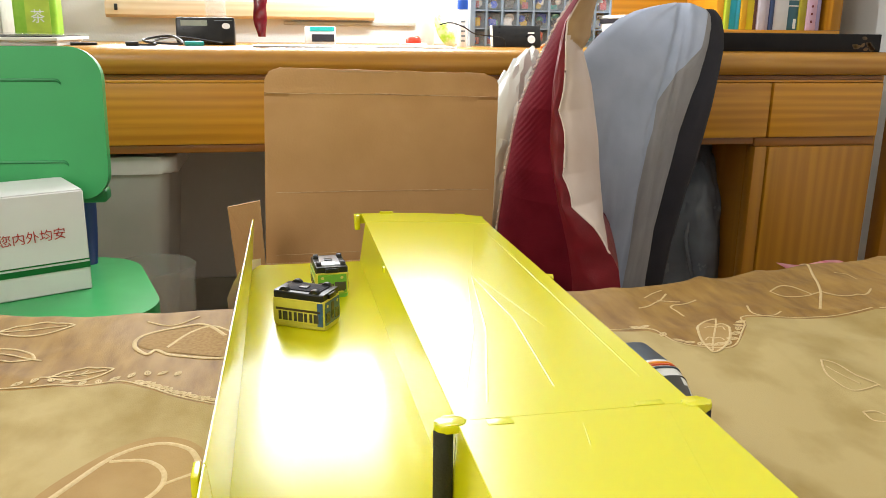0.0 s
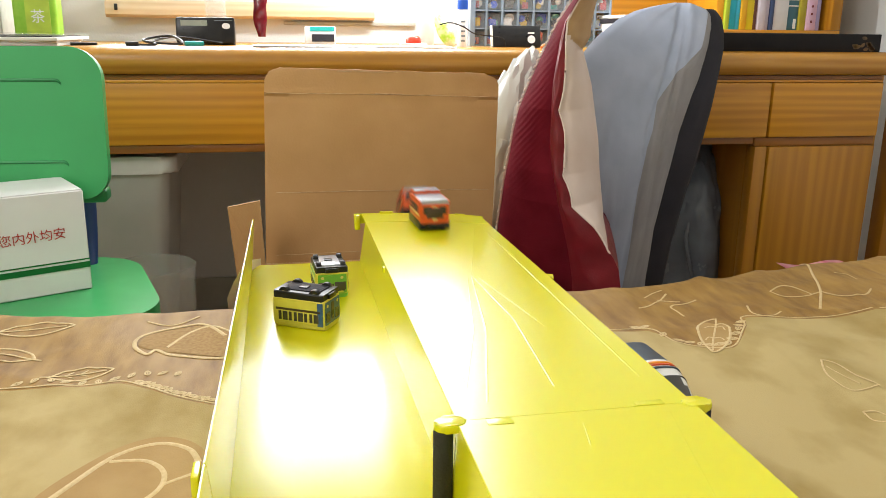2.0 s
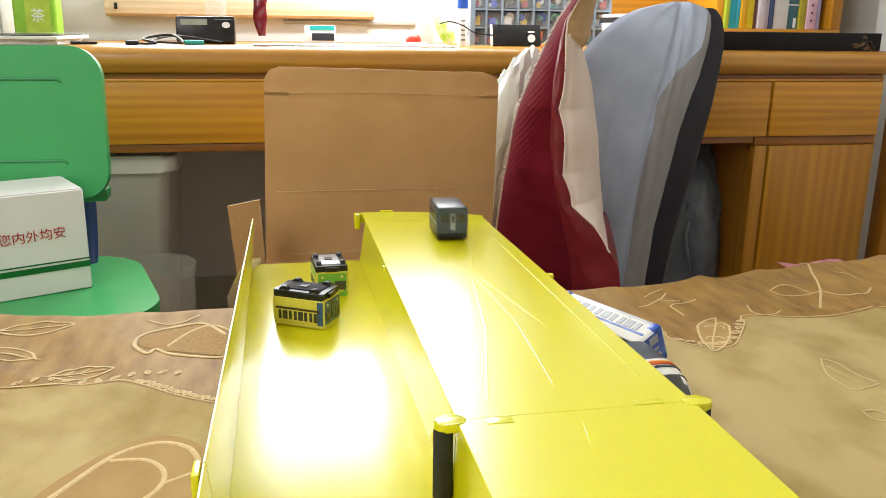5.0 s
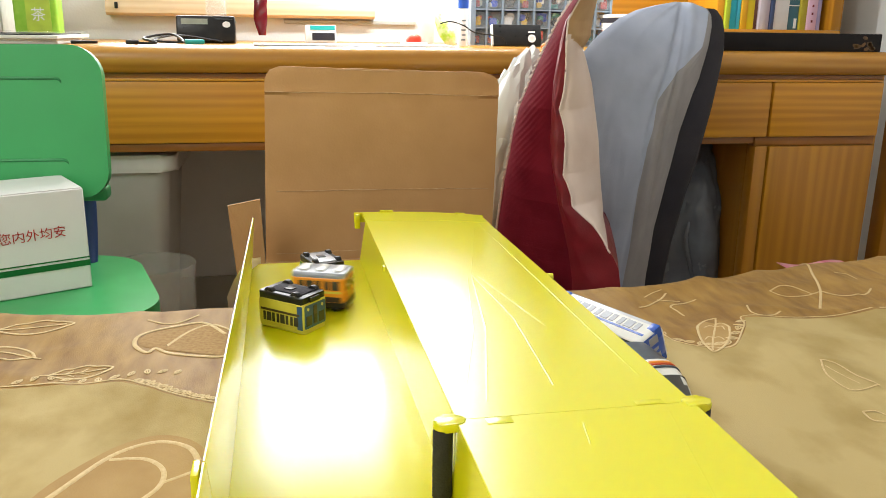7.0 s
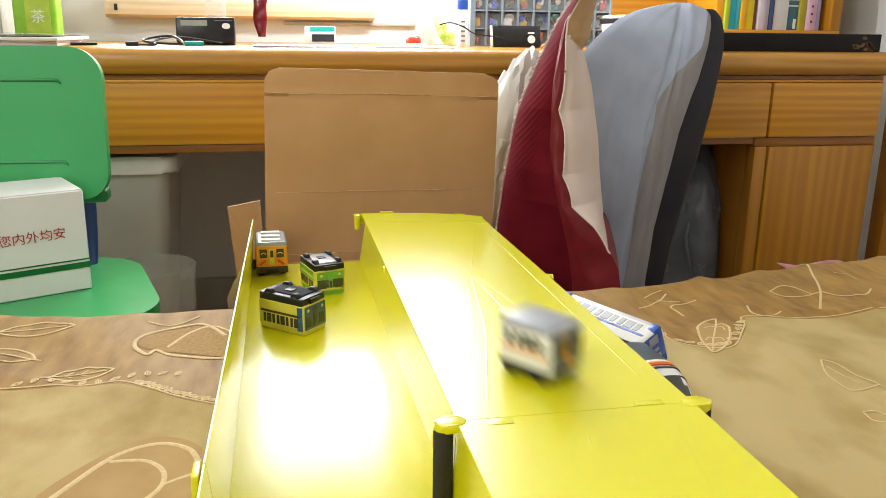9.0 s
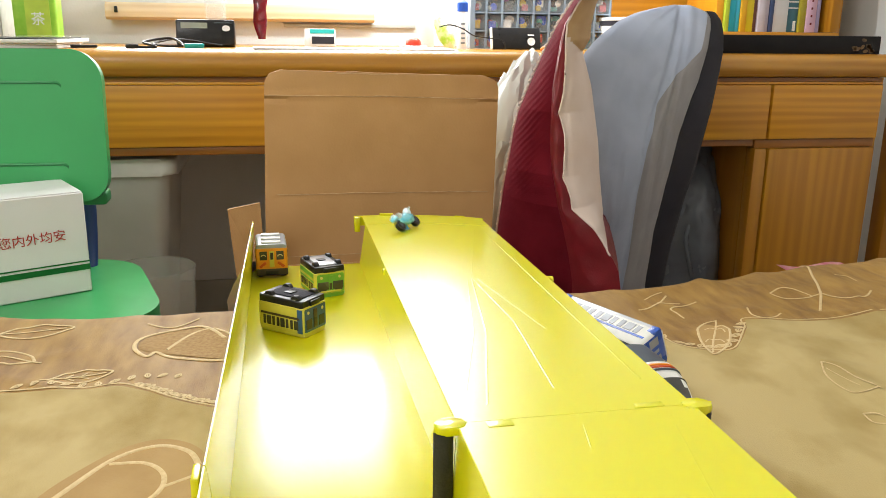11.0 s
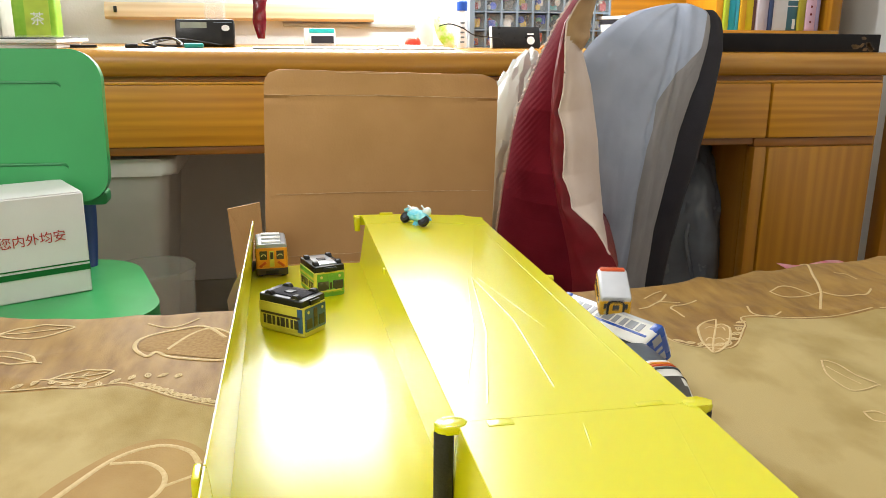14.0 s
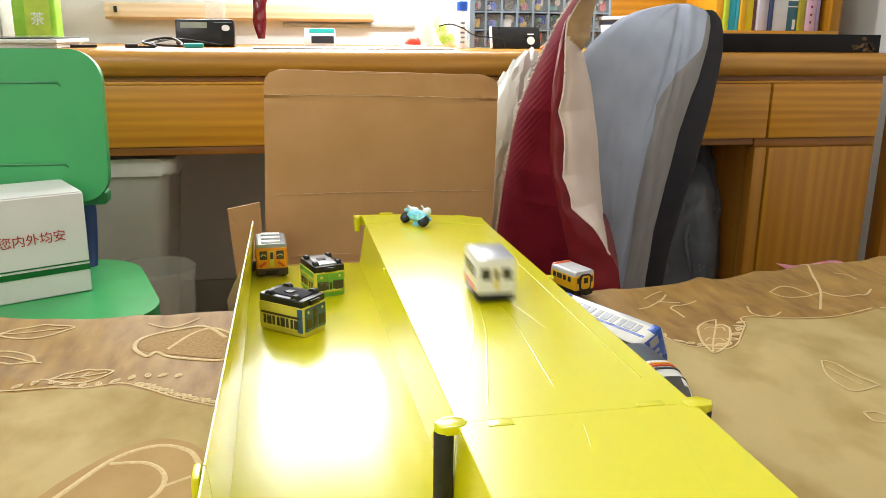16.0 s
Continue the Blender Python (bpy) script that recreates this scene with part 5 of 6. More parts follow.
def train(name, label, L, W, H, side, roof, front, stripe=None, under=None, win=M_WIN, nose=0.0, windows=5, ridges=0, lower=None, frame_m=None):
    """A stubby toy railcar on four wheels; its foot is at the origin and its front looks along +y."""
    t = thing(name, pose(0, 0, 0), label, "toy train", "toy trains")
    cz = 0.0105

    def ring(y, s, z0, z1, r):
        return [(x * s, y, (z0 + z1) / 2 + z * (1 if s > 0.9 else 0.97)) for x, z in rrect(W, z1 - z0, r, 4)]

    z1 = H - 0.0045
    e = L / 2
    ys = ((-e, 0.90), (-e + 0.0012, 0.965), (-e + 0.004, 1.0), (e - 0.004, 1.0), (e - 0.0012, 0.965), (e, 0.90))
    part("body", loft(bmesh.new(), [ring(y, s, cz - 0.001, z1, 0.0022) for y, s in ys]), side, t)
    rf = loft(bmesh.new(), [[(x * s, y, (z1 + H) / 2 - 0.001 + z * s) for x, z in rrect(W * 0.985, H - z1 + 0.0022, (0.0032, 0.0032, 0.0008, 0.0008), 4)] for y, s in ((-e + 0.0006, 0.90), (-e + 0.003, 0.98), (e - 0.003, 0.98), (e - 0.0006, 0.90))])
    rp = part("roof", rf, roof, t)
    if ridges:
        for k in range(ridges):
            y = L * (-0.33 + 0.66 * k / max(1, ridges - 1))
            part("roof_unit", B(-W * 0.30, W * 0.30, y - L * 0.075, y + L * 0.075, H - 0.0004, H + 0.0020, 0.0009), roof if ridges != 3 else M_TWHT, rp)
    ch = part("chassis", loft(bmesh.new(), [[(x * s, y, 0.0072 + z) for x, z in rrect(W * 0.97, 0.0078, 0.0016, 3)] for y, s in ((-e + 0.001, 0.92), (-e + 0.003, 1.0), (e - 0.003, 1.0), (e - 0.001, 0.92))]), M_BLACK, t)
    part("underside_plate", B(-W * 0.30, W * 0.30, -L * 0.36, L * 0.36, 0.0022, 0.0036, 0.0005), under or M_DKGREY, ch)
    part("gear_box", B(-W * 0.14, W * 0.10, -L * 0.10, L * 0.06, 0.0012, 0.0024, 0.0004), M_BLACK, ch)
    for sx in (-1, 1):
        for yy in (-L * 0.29, L * 0.29):
            w = part("wheel", C(0.0055, 0.0055, 0.0056, pose(sx * W * 0.36 - 0.0028, yy, 0.0048, 0, 90, 0), 18, 0.0006), M_BLACK, t)
            part("hub", C(0.0022, 0.0018, 0.0005, pose(sx * (W * 0.36 + 0.0025) - (0.0005 if sx < 0 else 0), yy, 0.0048, 0, 90, 0), 12), M_HUB, w)
        xo = sx * W / 2
        X = lambda d: sorted((xo - sx * 0.0004, xo + sx * d))
        if stripe:
            a, b = X(0.0003)
            part("side_stripe", B(a, b, -e + 0.004, e - 0.004, cz + (z1 - cz) * 0.36, cz + (z1 - cz) * 0.45), stripe, t)
        if lower:
            a, b = X(0.00025)
            part("side_skirt", B(a, b, -e + 0.004, e - 0.004, cz + 0.0002, cz + (z1 - cz) * 0.22), lower, t)
        zl, zh = cz + (z1 - cz) * 0.50, cz + (z1 - cz) * 0.86
        for k in range(windows):
            y = (-0.40 + 0.80 * (k + 0.5) / windows) * L
            hw = L * (0.30 / windows) * (1.25 if k % 3 == 1 else 0.75)
            a, b = X(0.0005)
            part("window", B(a, b, y - hw, y + hw, zl, zh, 0.0002, 1), win, t)
    for s in (1, -1):
        yo = s * e
        Y = lambda d, q=0.0: sorted((yo - s * 0.0008, yo + s * d))
        a, b = Y(0.0003)
        fc = part("front_face", plate(bmesh.new(), rrect(W * 0.86, (z1 - cz) * 0.93, 0.0016, 3), b - a, Matrix.Translation((0, b, (z1 + cz) / 2)) @ Matrix.Rotation(radians(90), 4, "X")), front, t)
        a, b = Y(0.0007)
        for sx in (-1, 1):
            part("windscreen", B(sx * W * 0.26 - W * 0.115, sx * W * 0.26 + W * 0.115, a, b, cz + (z1 - cz) * 0.46, cz + (z1 - cz) * 0.86, 0.0002, 1), frame_m or win, fc)
            part("lamp", C(0.0016, 0.0016, 0.0008, Matrix.Translation((sx * W * 0.29, b - (0.0008 if s > 0 else 0), cz + (z1 - cz) * 0.20)) @ pose(0, 0.0008 if s > 0 else 0, 0, 90, 0, 0), 10), M_TSTRIPE, fc)
        part("end_door", B(-W * 0.075, W * 0.075, a, b, cz + (z1 - cz) * 0.12, cz + (z1 - cz) * 0.86, 0.0002, 1), stripe or front, fc)
        part("door_window", B(-W * 0.045, W * 0.045, a - 0.0002, b + 0.0002, cz + (z1 - cz) * 0.48, cz + (z1 - cz) * 0.80), win, fc)
        part("coupler", B(-W * 0.2, W * 0.2, *sorted((s * (e - 0.001), s * (e + 0.0012))), 0.0045, 0.0095, 0.0006), M_BLACK, ch)
    return t


yellow_t = train("yellow_toy_train", "yellow toy train with blue ends lying upside down", 0.056, 0.036, 0.040, M_TYEL, M_TYEL, M_TBLUE, M_TBRN, windows=8)
green_t = train("green_toy_train", "green and yellow toy train lying upside down", 0.052, 0.036, 0.038, M_TYEL, M_TGRN, M_TGRN, M_TGRN, under=M_TSIL, windows=5, lower=M_TGRN)
orange_t = train("orange_toy_train", "orange toy train with a white-ribbed roof", 0.056, 0.037, 0.041, M_TORG, M_TGRY, M_TORG, M_TYEL, windows=5, ridges=3, lower=M_TBRN)
red_a = train("red_toy_train", "red-orange toy train with a grey roof", 0.062, 0.037, 0.038, M_TRED, M_TGRY, M_TRED, M_TSTRIPE, windows=4)
red_b = copy_thing(red_a, pose(0, 0, 0))
for o in (red_a, red_b):
    hump = part("roof_hump", B(-0.0165, 0.0165, 0.0095, 0.0295, 0.0365, 0.0412, 0.001), M_TRED, o, "raised red roof block")
    part("roof_cap", B(-0.0155, 0.0155, 0.0102, 0.0288, 0.0411, 0.0422, 0.0004), M_TGRY, hump, "grey cap")
    for e in (-1, 1):
        part("roof_rail", B(*sorted((e * 0.0158, e * 0.0186)), -0.0300, 0.0300, 0.0330, 0.0374, 0.0008), M_TRED, o)
    part("side_frame", B(-0.0188, 0.0188, -0.0295, 0.0295, 0.0025, 0.0135, 0.0012), M_BLACK, o, "black running gear")
    for e in (-1, 1):
        part("end_window", B(-0.0098, 0.0098, *sorted((e * 0.0300, e * 0.0330)), 0.0165, 0.0285, 0.0003), M_TBRN, o, "dark end window")
    part("roof_badge", B(-0.003, 0.003, 0.0088, 0.0097, 0.0400, 0.0426), M_TRED, hump)
long_t = train("long_toy_train", "long white toy railcar with blue edges and silver roof", 0.118, 0.036, 0.042, M_TWHT, M_TSIL, M_TROY, M_TROY, windows=10, win=M_TGRY)
part("end_band", B(-0.0183, 0.0183, 0.050, 0.0592, 0.030, 0.0405, 0.0015), M_TROY, long_t)
part("end_band", B(-0.0183, 0.0183, -0.0592, -0.050, 0.030, 0.0405, 0.0015), M_TROY, long_t)
slate_t = train("slate_toy_train", "dark slate toy train with a pale stripe", 0.056, 0.036, 0.040, M_TDK, M_TDK, M_TDK, M_TGRY, windows=5)
white_t = train("white_toy_train", "plain white toy train with dark outlined ends", 0.050, 0.036, 0.041, M_TWHT, M_TWHT, M_TWHT, M_TWHT, windows=4)
round_t = train("grey_orange_toy_train", "grey-roofed toy train with orange and white sides", 0.046, 0.037, 0.041, M_TWHT, M_TGRY, M_TDK, M_TORG, windows=4, lower=M_TWHT)
cube_t = train("white_toy_van_train", "white toy train with a dark windscreen", 0.048, 0.036, 0.040, M_TWHT, M_TWHT, M_TWHT, None, windows=4)
for s in (-1, 1):
    part("dark_screen", B(-0.0125, 0.0125, *sorted((s * 0.0232, s * 0.0252)), 0.022, 0.0325, 0.0006), M_WIN, cube_t)
deep_t = train("deep_yellow_toy_train", "deep yellow toy train with a silver roof and red end", 0.044, 0.029, 0.031, M_TKYEL, M_TSIL, M_TKYEL, M_TKYEL, windows=4, lower=M_TKYEL)
ring_ = lambda y, w, h, r: [(x, y, 0.0185 + z) for x, z in rrect(w, h, r, 5)]
part("door_ring", loft(bmesh.new(), [ring_(0.0222, 0.0165, 0.0190, 0.005), ring_(0.0237, 0.0165, 0.0190, 0.005)]), M_BLACK, deep_t)
part("door_panel", loft(bmesh.new(), [ring_(0.0226, 0.0120, 0.0150, 0.0035), ring_(0.0240, 0.0120, 0.0150, 0.0035)]), M_TKYEL, deep_t)
part("door_pane", B(-0.0030, 0.0030, 0.0232, 0.0243, 0.0175, 0.0240, 0.0004), M_WIN, deep_t)
part("red_cap", B(-0.0120, 0.0120, -0.0228, -0.0160, 0.0265, 0.0320, 0.002), M_TRED, deep_t)
last_t = train("cream_toy_train", "cream toy train with a grey roof and red skirt", 0.054, 0.036, 0.041, M_TWHT, M_TWHT, M_TWHT, M_TSTRIPE, windows=5, lower=M_TRED)
part("roof_panel", B(-0.0100, 0.0165, -0.0245, 0.0245, 0.0400, 0.0416, 0.0006), M_TGRY, last_t, "slate grey roof panel")

# bullet train lying on the bed by the track
bul = thing("bullet_train", pose(0.2865, 0.571, BZ - 0.001, 0, 4, 3) @ Matrix.Diagonal((0.93, 0.95, 0.93, 1)), "white toy bullet train nose with black and red bands", "toy train", "toy trains")


def bullet(y0, y1, grow=0.0, zlo=0.0, zhi=1.0):
    g = bmesh.new()
    rings = []
    for k in range(13):
        y = y0 + (y1 - y0) * k / 12
        q = max(0.0, (-0.012 - y) / 0.056)
        w, h = 0.034 * (1 - 0.55 * q ** 2.2), 0.036 * (1 - 0.80 * q ** 1.9)
        ring = []
        for i in range(24):
            a = math.pi * 2 * i / 24
            cx, cs = math.cos(a), math.sin(a)
            x = math.copysign(abs(cx) ** 0.6, cx) * (w / 2 + grow)
            z = 0.004 + (h / 2 + grow) * (1 + math.copysign(abs(cs) ** 0.6, cs))
            ring.append((x, y, z))
        rings.append(ring)
    return loft(g, rings)


part("body", bullet(0.036, -0.066), M_TWHT, bul, angle=60)
g = bullet(0.0365, -0.004, 0.0004)
bmesh.ops.delete(g, geom=[f for f in g.faces if abs(f.calc_center_median().x) > 0.0115 or f.calc_center_median().z < 0.02], context="FACES")
part("dark_rear", g, M_TDK, bul, angle=60)
part("white_band", bullet(-0.004, -0.008, 0.0005), M_TWHT, bul, angle=60)
part("orange_band", bullet(-0.0082, -0.0105, 0.0006), M_TORG, bul, angle=60)
part("red_band", bullet(-0.0125, -0.0145, 0.0006), M_TRED, bul, angle=60)
part("dark_line", bullet(-0.0175, -0.019, 0.0006), M_TDK, bul, angle=60)
g = bullet(-0.030, -0.054, 0.0005)
bmesh.ops.delete(g, geom=[f for f in g.faces if abs(f.calc_center_median().x) > 0.0085 or f.calc_center_median().z < 0.012], context="FACES")
part("windscreen", g, M_WIN, bul, angle=60)
part("rear_window", B(-0.013, 0.013, 0.0362, 0.0372, 0.018, 0.032, 0.0005), M_WIN, bul)

# clear blue toy motorbike
M_ICE = mat("clear_blue_plastic", (0.10, 0.60, 0.86), (0.40, 0.84, 0.95), 0.12, 160, 0.1, trans=0.1)
M_ICEW = mat("pale_clear_plastic", (0.80, 0.90, 0.95), None, 0.12, 60, 0.05)
bike = thing("toy_motorbike", pose(0, 0, 0), "clear blue plastic toy motorbike with black wheels", "toy motorbike")
for y in (-0.0155, 0.0155):
    w = part("wheel", C(0.0072, 0.0072, 0.0055, pose(-0.00275, y, 0.0072, 0, 90, 0), 22, 0.0012), M_BLACK, bike)
    part("rim", C(0.0030, 0.0030, 0.0060, pose(-0.0030, y, 0.0072, 0, 90, 0), 14), M_TDK, w)
part("fairing", crumple(bmesh.new(), 0.0068, 0.0165, 0.0078, pose(0, 0.001, 0.0125), 0.16, 1.7, 4.0, 4), M_ICE, bike, angle=40)
part("seat", crumple(bmesh.new(), 0.0055, 0.008, 0.0042, pose(0, -0.009, 0.0185, 12, 0, 0), 0.12, 1.8, 6.0, 3), M_ICEW, bike, angle=40)
part("screen", crumple(bmesh.new(), 0.0055, 0.005, 0.0065, pose(0, 0.012, 0.0200, -25, 0, 0), 0.12, 1.8, 8.0, 3), M_ICEW, bike, angle=40)
part("handlebar", tube(bmesh.new(), [(-0.010, 0.009, 0.0225), (0, 0.0115, 0.0205), (0.010, 0.009, 0.0225)], 0.0011, 8), M_ICEW, bike)
part("tail", crumple(bmesh.new(), 0.0045, 0.006, 0.0028, pose(0, -0.0175, 0.0175, 20, 0, 0), 0.1, 1.8, 9.0, 3), M_ICE, bike, angle=40)
part("stand", B(-0.0075, -0.0045, -0.004, 0.004, 0.0004, 0.010, 0.0006), M_ICE, bike)

# details of the toys on the lower track
part("end_wrap", B(-0.01825, 0.01825, 0.0205, 0.0268, 0.0112, 0.0352, 0.0008), M_TBLUE, yellow_t)
part("blue_skirt", B(-0.01822, 0.01822, -0.024, 0.0205, 0.0100, 0.0122, 0.0003), M_TYEL, yellow_t)
part("front_bumper", B(-0.0182, 0.0182, 0.0262, 0.0290, 0.0035, 0.0118, 0.001), M_TBRN, orange_t)
for s in (-1, 1):
    part("front_flash", B(-0.0045, 0.0045, 0.0274, 0.0288, -0.0016, 0.0016, 0.0003, m=pose(s * 0.0105, 0, 0.0165, 0, s * 38, 0)), M_TRED, orange_t)
    part("wiper_arc", tube(bmesh.new(), [(s * 0.0095 + 0.0028 * math.cos(q), 0.0291, 0.0262 + 0.0026 * math.sin(q)) for q in np.linspace(0.2, 2.9, 9)], 0.0005, 5), M_TSTRIPE, orange_t)
    part("dark_glass", B(s * 0.0085 - 0.0062, s * 0.0085 + 0.0062, 0.0255, 0.0271, 0.0200, 0.0290, 0.0006), M_WIN, green_t)
part("brow", B(-0.0120, 0.0120, 0.0255, 0.0272, 0.0300, 0.0320, 0.0004), M_TYEL, green_t)
rnd = random.Random(21)
for k in range(9):
    y, z = rnd.uniform(-0.018, 0.016), rnd.uniform(0.010, 0.023)
    part("trim_piece", crumple(bmesh.new(), 0.0022, 0.0042, 0.0018, pose(rnd.choice((-1, 1)) * rnd.uniform(0.003, 0.0068), y, z, rnd.uniform(-40, 40), 0, rnd.uniform(-30, 30)), 0.3, 2.0, k, 2), rnd.choice((M_ICEW, M_ICE)), bike, angle=30)


# ---- what moves ----
def motions():
    walk(red_a, [
        (0.00, pose(0.1900, 0.1600, 0.5670, 0, 0, 0)), (0.30, pose(0.1865, 0.3356, 0.5670, 0, 0, 2.8)), (0.40, pose(0.1828, 0.3785, 0.5670, 0, 0, 2.4)),
        (0.50, pose(0.1799, 0.4258, 0.5670, 0, 0, 2.7)), (0.60, pose(0.1848, 0.4717, 0.5669, 0, 0, 1.7)), (0.70, pose(0.1792, 0.5159, 0.5667, 0, 0, 0.5)),
        (0.80, pose(0.1791, 0.5589, 0.5666, 0, 0, 0.4)), (0.90, pose(0.1785, 0.6026, 0.5664, 0, 0, 0.3)), (1.00, pose(0.1809, 0.6455, 0.5662, 0, 0, -0.1)),
        (1.10, pose(0.1800, 0.6716, 0.5662, 0, 0, -0.2)), (1.20, pose(0.1790, 0.7111, 0.5660, 0, 0, 0.4)), (1.30, pose(0.1765, 0.7476, 0.5660, 0, 0, 0.8)),
        (1.40, pose(0.1780, 0.7816, 0.5658, 0, 0, 1.5)), (1.50, pose(0.1740, 0.8081, 0.5659, 0, 0, 2.4)), (1.60, pose(0.1763, 0.8430, 0.5657, 0, 0, 2.2)),
        (1.70, pose(0.1681, 0.8760, 0.5659, 0, 0, 1.5)), (1.80, pose(0.1669, 0.9271, 0.5658, 0, 0, 1.7)), (1.90, pose(0.1729, 1.0244, 0.5654, 0, 0, 0.7)),
        (1.92, pose(0.1736, 1.0422, 0.5654, -4, 0, 0.7)), (1.99, pose(0.1740, 1.0750, 0.5450, -30, 0, 0.7)), (2.06, pose(0.1740, 1.1000, 0.4170, -62, 0, 0.7)),
        (2.17, pose(0.0200, 1.0500, 0.0350, -30, 0, 0.7)), (2.29, pose(0.0200, 1.0500, 0.0075, 0, 0, 0.7)), (16.00, pose(0.0200, 1.0500, 0.0075, 0, 0, 0.7)),
    ])
    walk(red_b, [
        (0.00, pose(0.1900, 0.0850, 0.5670, 0, 0, 0)), (1.00, pose(0.1900, 0.0850, 0.5670, 0, 0, 0)), (1.30, pose(0.1923, 0.3390, 0.5670, 0, 0, 3.3)),
        (1.40, pose(0.1856, 0.4249, 0.5670, 0, 0, 2.2)), (1.50, pose(0.1798, 0.5545, 0.5666, 0, 0, 1.3)), (1.60, pose(0.1789, 0.6643, 0.5662, 0, 0, 1)),
        (1.70, pose(0.1817, 0.7795, 0.5657, 0, 0, 1.1)), (1.80, pose(0.1853, 0.8477, 0.5653, 0, 0, 1)), (1.90, pose(0.1728, 0.8958, 0.5656, 0, 0, 2)),
        (2.00, pose(0.1744, 0.9635, 0.5654, 0, 0, 3.1)), (2.10, pose(0.1724, 1.0370, 0.5654, 0, 0, 3)), (2.17, pose(0.1689, 1.0750, 0.5450, -30, 0, 3)),
        (2.24, pose(0.1689, 1.1000, 0.4170, -62, 0, 3)), (2.35, pose(0.0750, 1.0600, 0.0350, -30, 0, 3)), (2.47, pose(0.0750, 1.0600, 0.0075, 0, 0, 3)),
        (16.00, pose(0.0750, 1.0600, 0.0075, 0, 0, 3)),
    ])
    walk(slate_t, [
        (0.00, pose(0.1450, 0.0500, 0.5670, 0, 0, 0)), (3.90, pose(0.1450, 0.0500, 0.5670, 0, 0, 0)), (4.20, pose(0.1901, 0.3682, 0.5670, 0, 0, 2.6)),
        (4.30, pose(0.1844, 0.4437, 0.5670, 0, 0, 1.7)), (4.40, pose(0.1831, 0.5178, 0.5668, 0, 0, 1.1)), (4.50, pose(0.1841, 0.6035, 0.5664, 0, 0, 0)),
        (4.70, pose(0.1863, 0.7359, 0.5659, 0, 0, -0.6)), (4.90, pose(0.1872, 0.8576, 0.5653, 0, 0, -0.8)), (5.10, pose(0.1867, 0.9558, 0.5650, 0, 0, -0.7)),
        (5.28, pose(0.1862, 1.0452, 0.5647, -4, 0, -0.7)), (5.35, pose(0.1843, 1.0750, 0.5450, -30, 0, -0.7)), (5.42, pose(0.1843, 1.1000, 0.4170, -62, 0, -0.7)),
        (5.53, pose(0.1300, 1.0700, 0.0350, -30, 0, -0.7)), (5.65, pose(0.1300, 1.0700, 0.0075, 0, 0, -0.7)), (16.00, pose(0.1300, 1.0700, 0.0075, 0, 0, -0.7)),
    ])
    walk(white_t, [
        (0.00, pose(0.1450, -0.0300, 0.5670, 0, 0, 0)), (7.30, pose(0.1450, -0.0300, 0.5670, 0, 0, 0)), (7.60, pose(0.1795, 0.3768, 0.5670, 0, 0, 0.9)),
        (7.70, pose(0.1758, 0.4750, 0.5669, 0, 0, 0.6)), (7.80, pose(0.1740, 0.5560, 0.5667, 0, 0, 0.8)), (7.90, pose(0.1780, 0.6401, 0.5664, 0, 0, 1)),
        (8.00, pose(0.1722, 0.7284, 0.5663, 0, 0, 2.2)), (8.10, pose(0.1694, 0.8167, 0.5661, 0, 0, 4.4)), (8.20, pose(0.1608, 0.8685, 0.5662, 0, 0, 7)),
        (8.30, pose(0.1482, 0.9487, 0.5664, 0, 0, 8.4)), (8.40, pose(0.1355, 0.9956, 0.5667, 0, 0, 10.1)), (8.50, pose(0.1240, 1.0480, 0.5640, -8, -22, 14)),
        (8.60, pose(0.0800, 1.0620, 0.5000, -20, -75, 20)), (8.70, pose(0.0700, 1.0800, 0.3000, -20, -80, 20)), (8.85, pose(0.1850, 1.0700, 0.0300, -10, -30, 10)),
        (9.00, pose(0.1850, 1.0700, 0.0075, 0, 0, 10)), (16.00, pose(0.1850, 1.0700, 0.0075, 0, 0, 10)),
    ])
    walk(round_t, [
        (0.00, pose(0.2200, -0.0300, 0.5670, 0, 0, 33.0)), (8.60, pose(0.2200, -0.0300, 0.5670, 0, 0, 33.0)), (8.90, pose(0.1723, 0.3862, 0.5670, 0, 0, 33.4)),
        (9.00, pose(0.1724, 0.5117, 0.5668, 0, 0, 33.3)), (9.10, pose(0.1682, 0.6285, 0.5666, 0, 0, 33.4)), (9.20, pose(0.1679, 0.7410, 0.5663, 0, 0, 33.7)),
        (9.35, pose(0.1658, 0.8414, 0.5661, 0, 0, 33.8)), (9.50, pose(0.1629, 0.9144, 0.5661, 0, 0, 33.9)), (9.70, pose(0.1606, 0.9847, 0.5660, 0, 0, 34.2)),
        (9.86, pose(0.1587, 1.0394, 0.5660, -4, 0, 34.2)), (9.93, pose(0.1574, 1.0750, 0.5450, -30, 0, 34.2)), (10.00, pose(0.1574, 1.1000, 0.4170, -62, 0, 34.2)),
        (10.11, pose(0.2400, 1.0600, 0.0350, -30, 0, 34.2)), (10.23, pose(0.2400, 1.0600, 0.0075, 0, 0, 34.2)), (16.00, pose(0.2400, 1.0600, 0.0075, 0, 0, 34.2)),
    ])
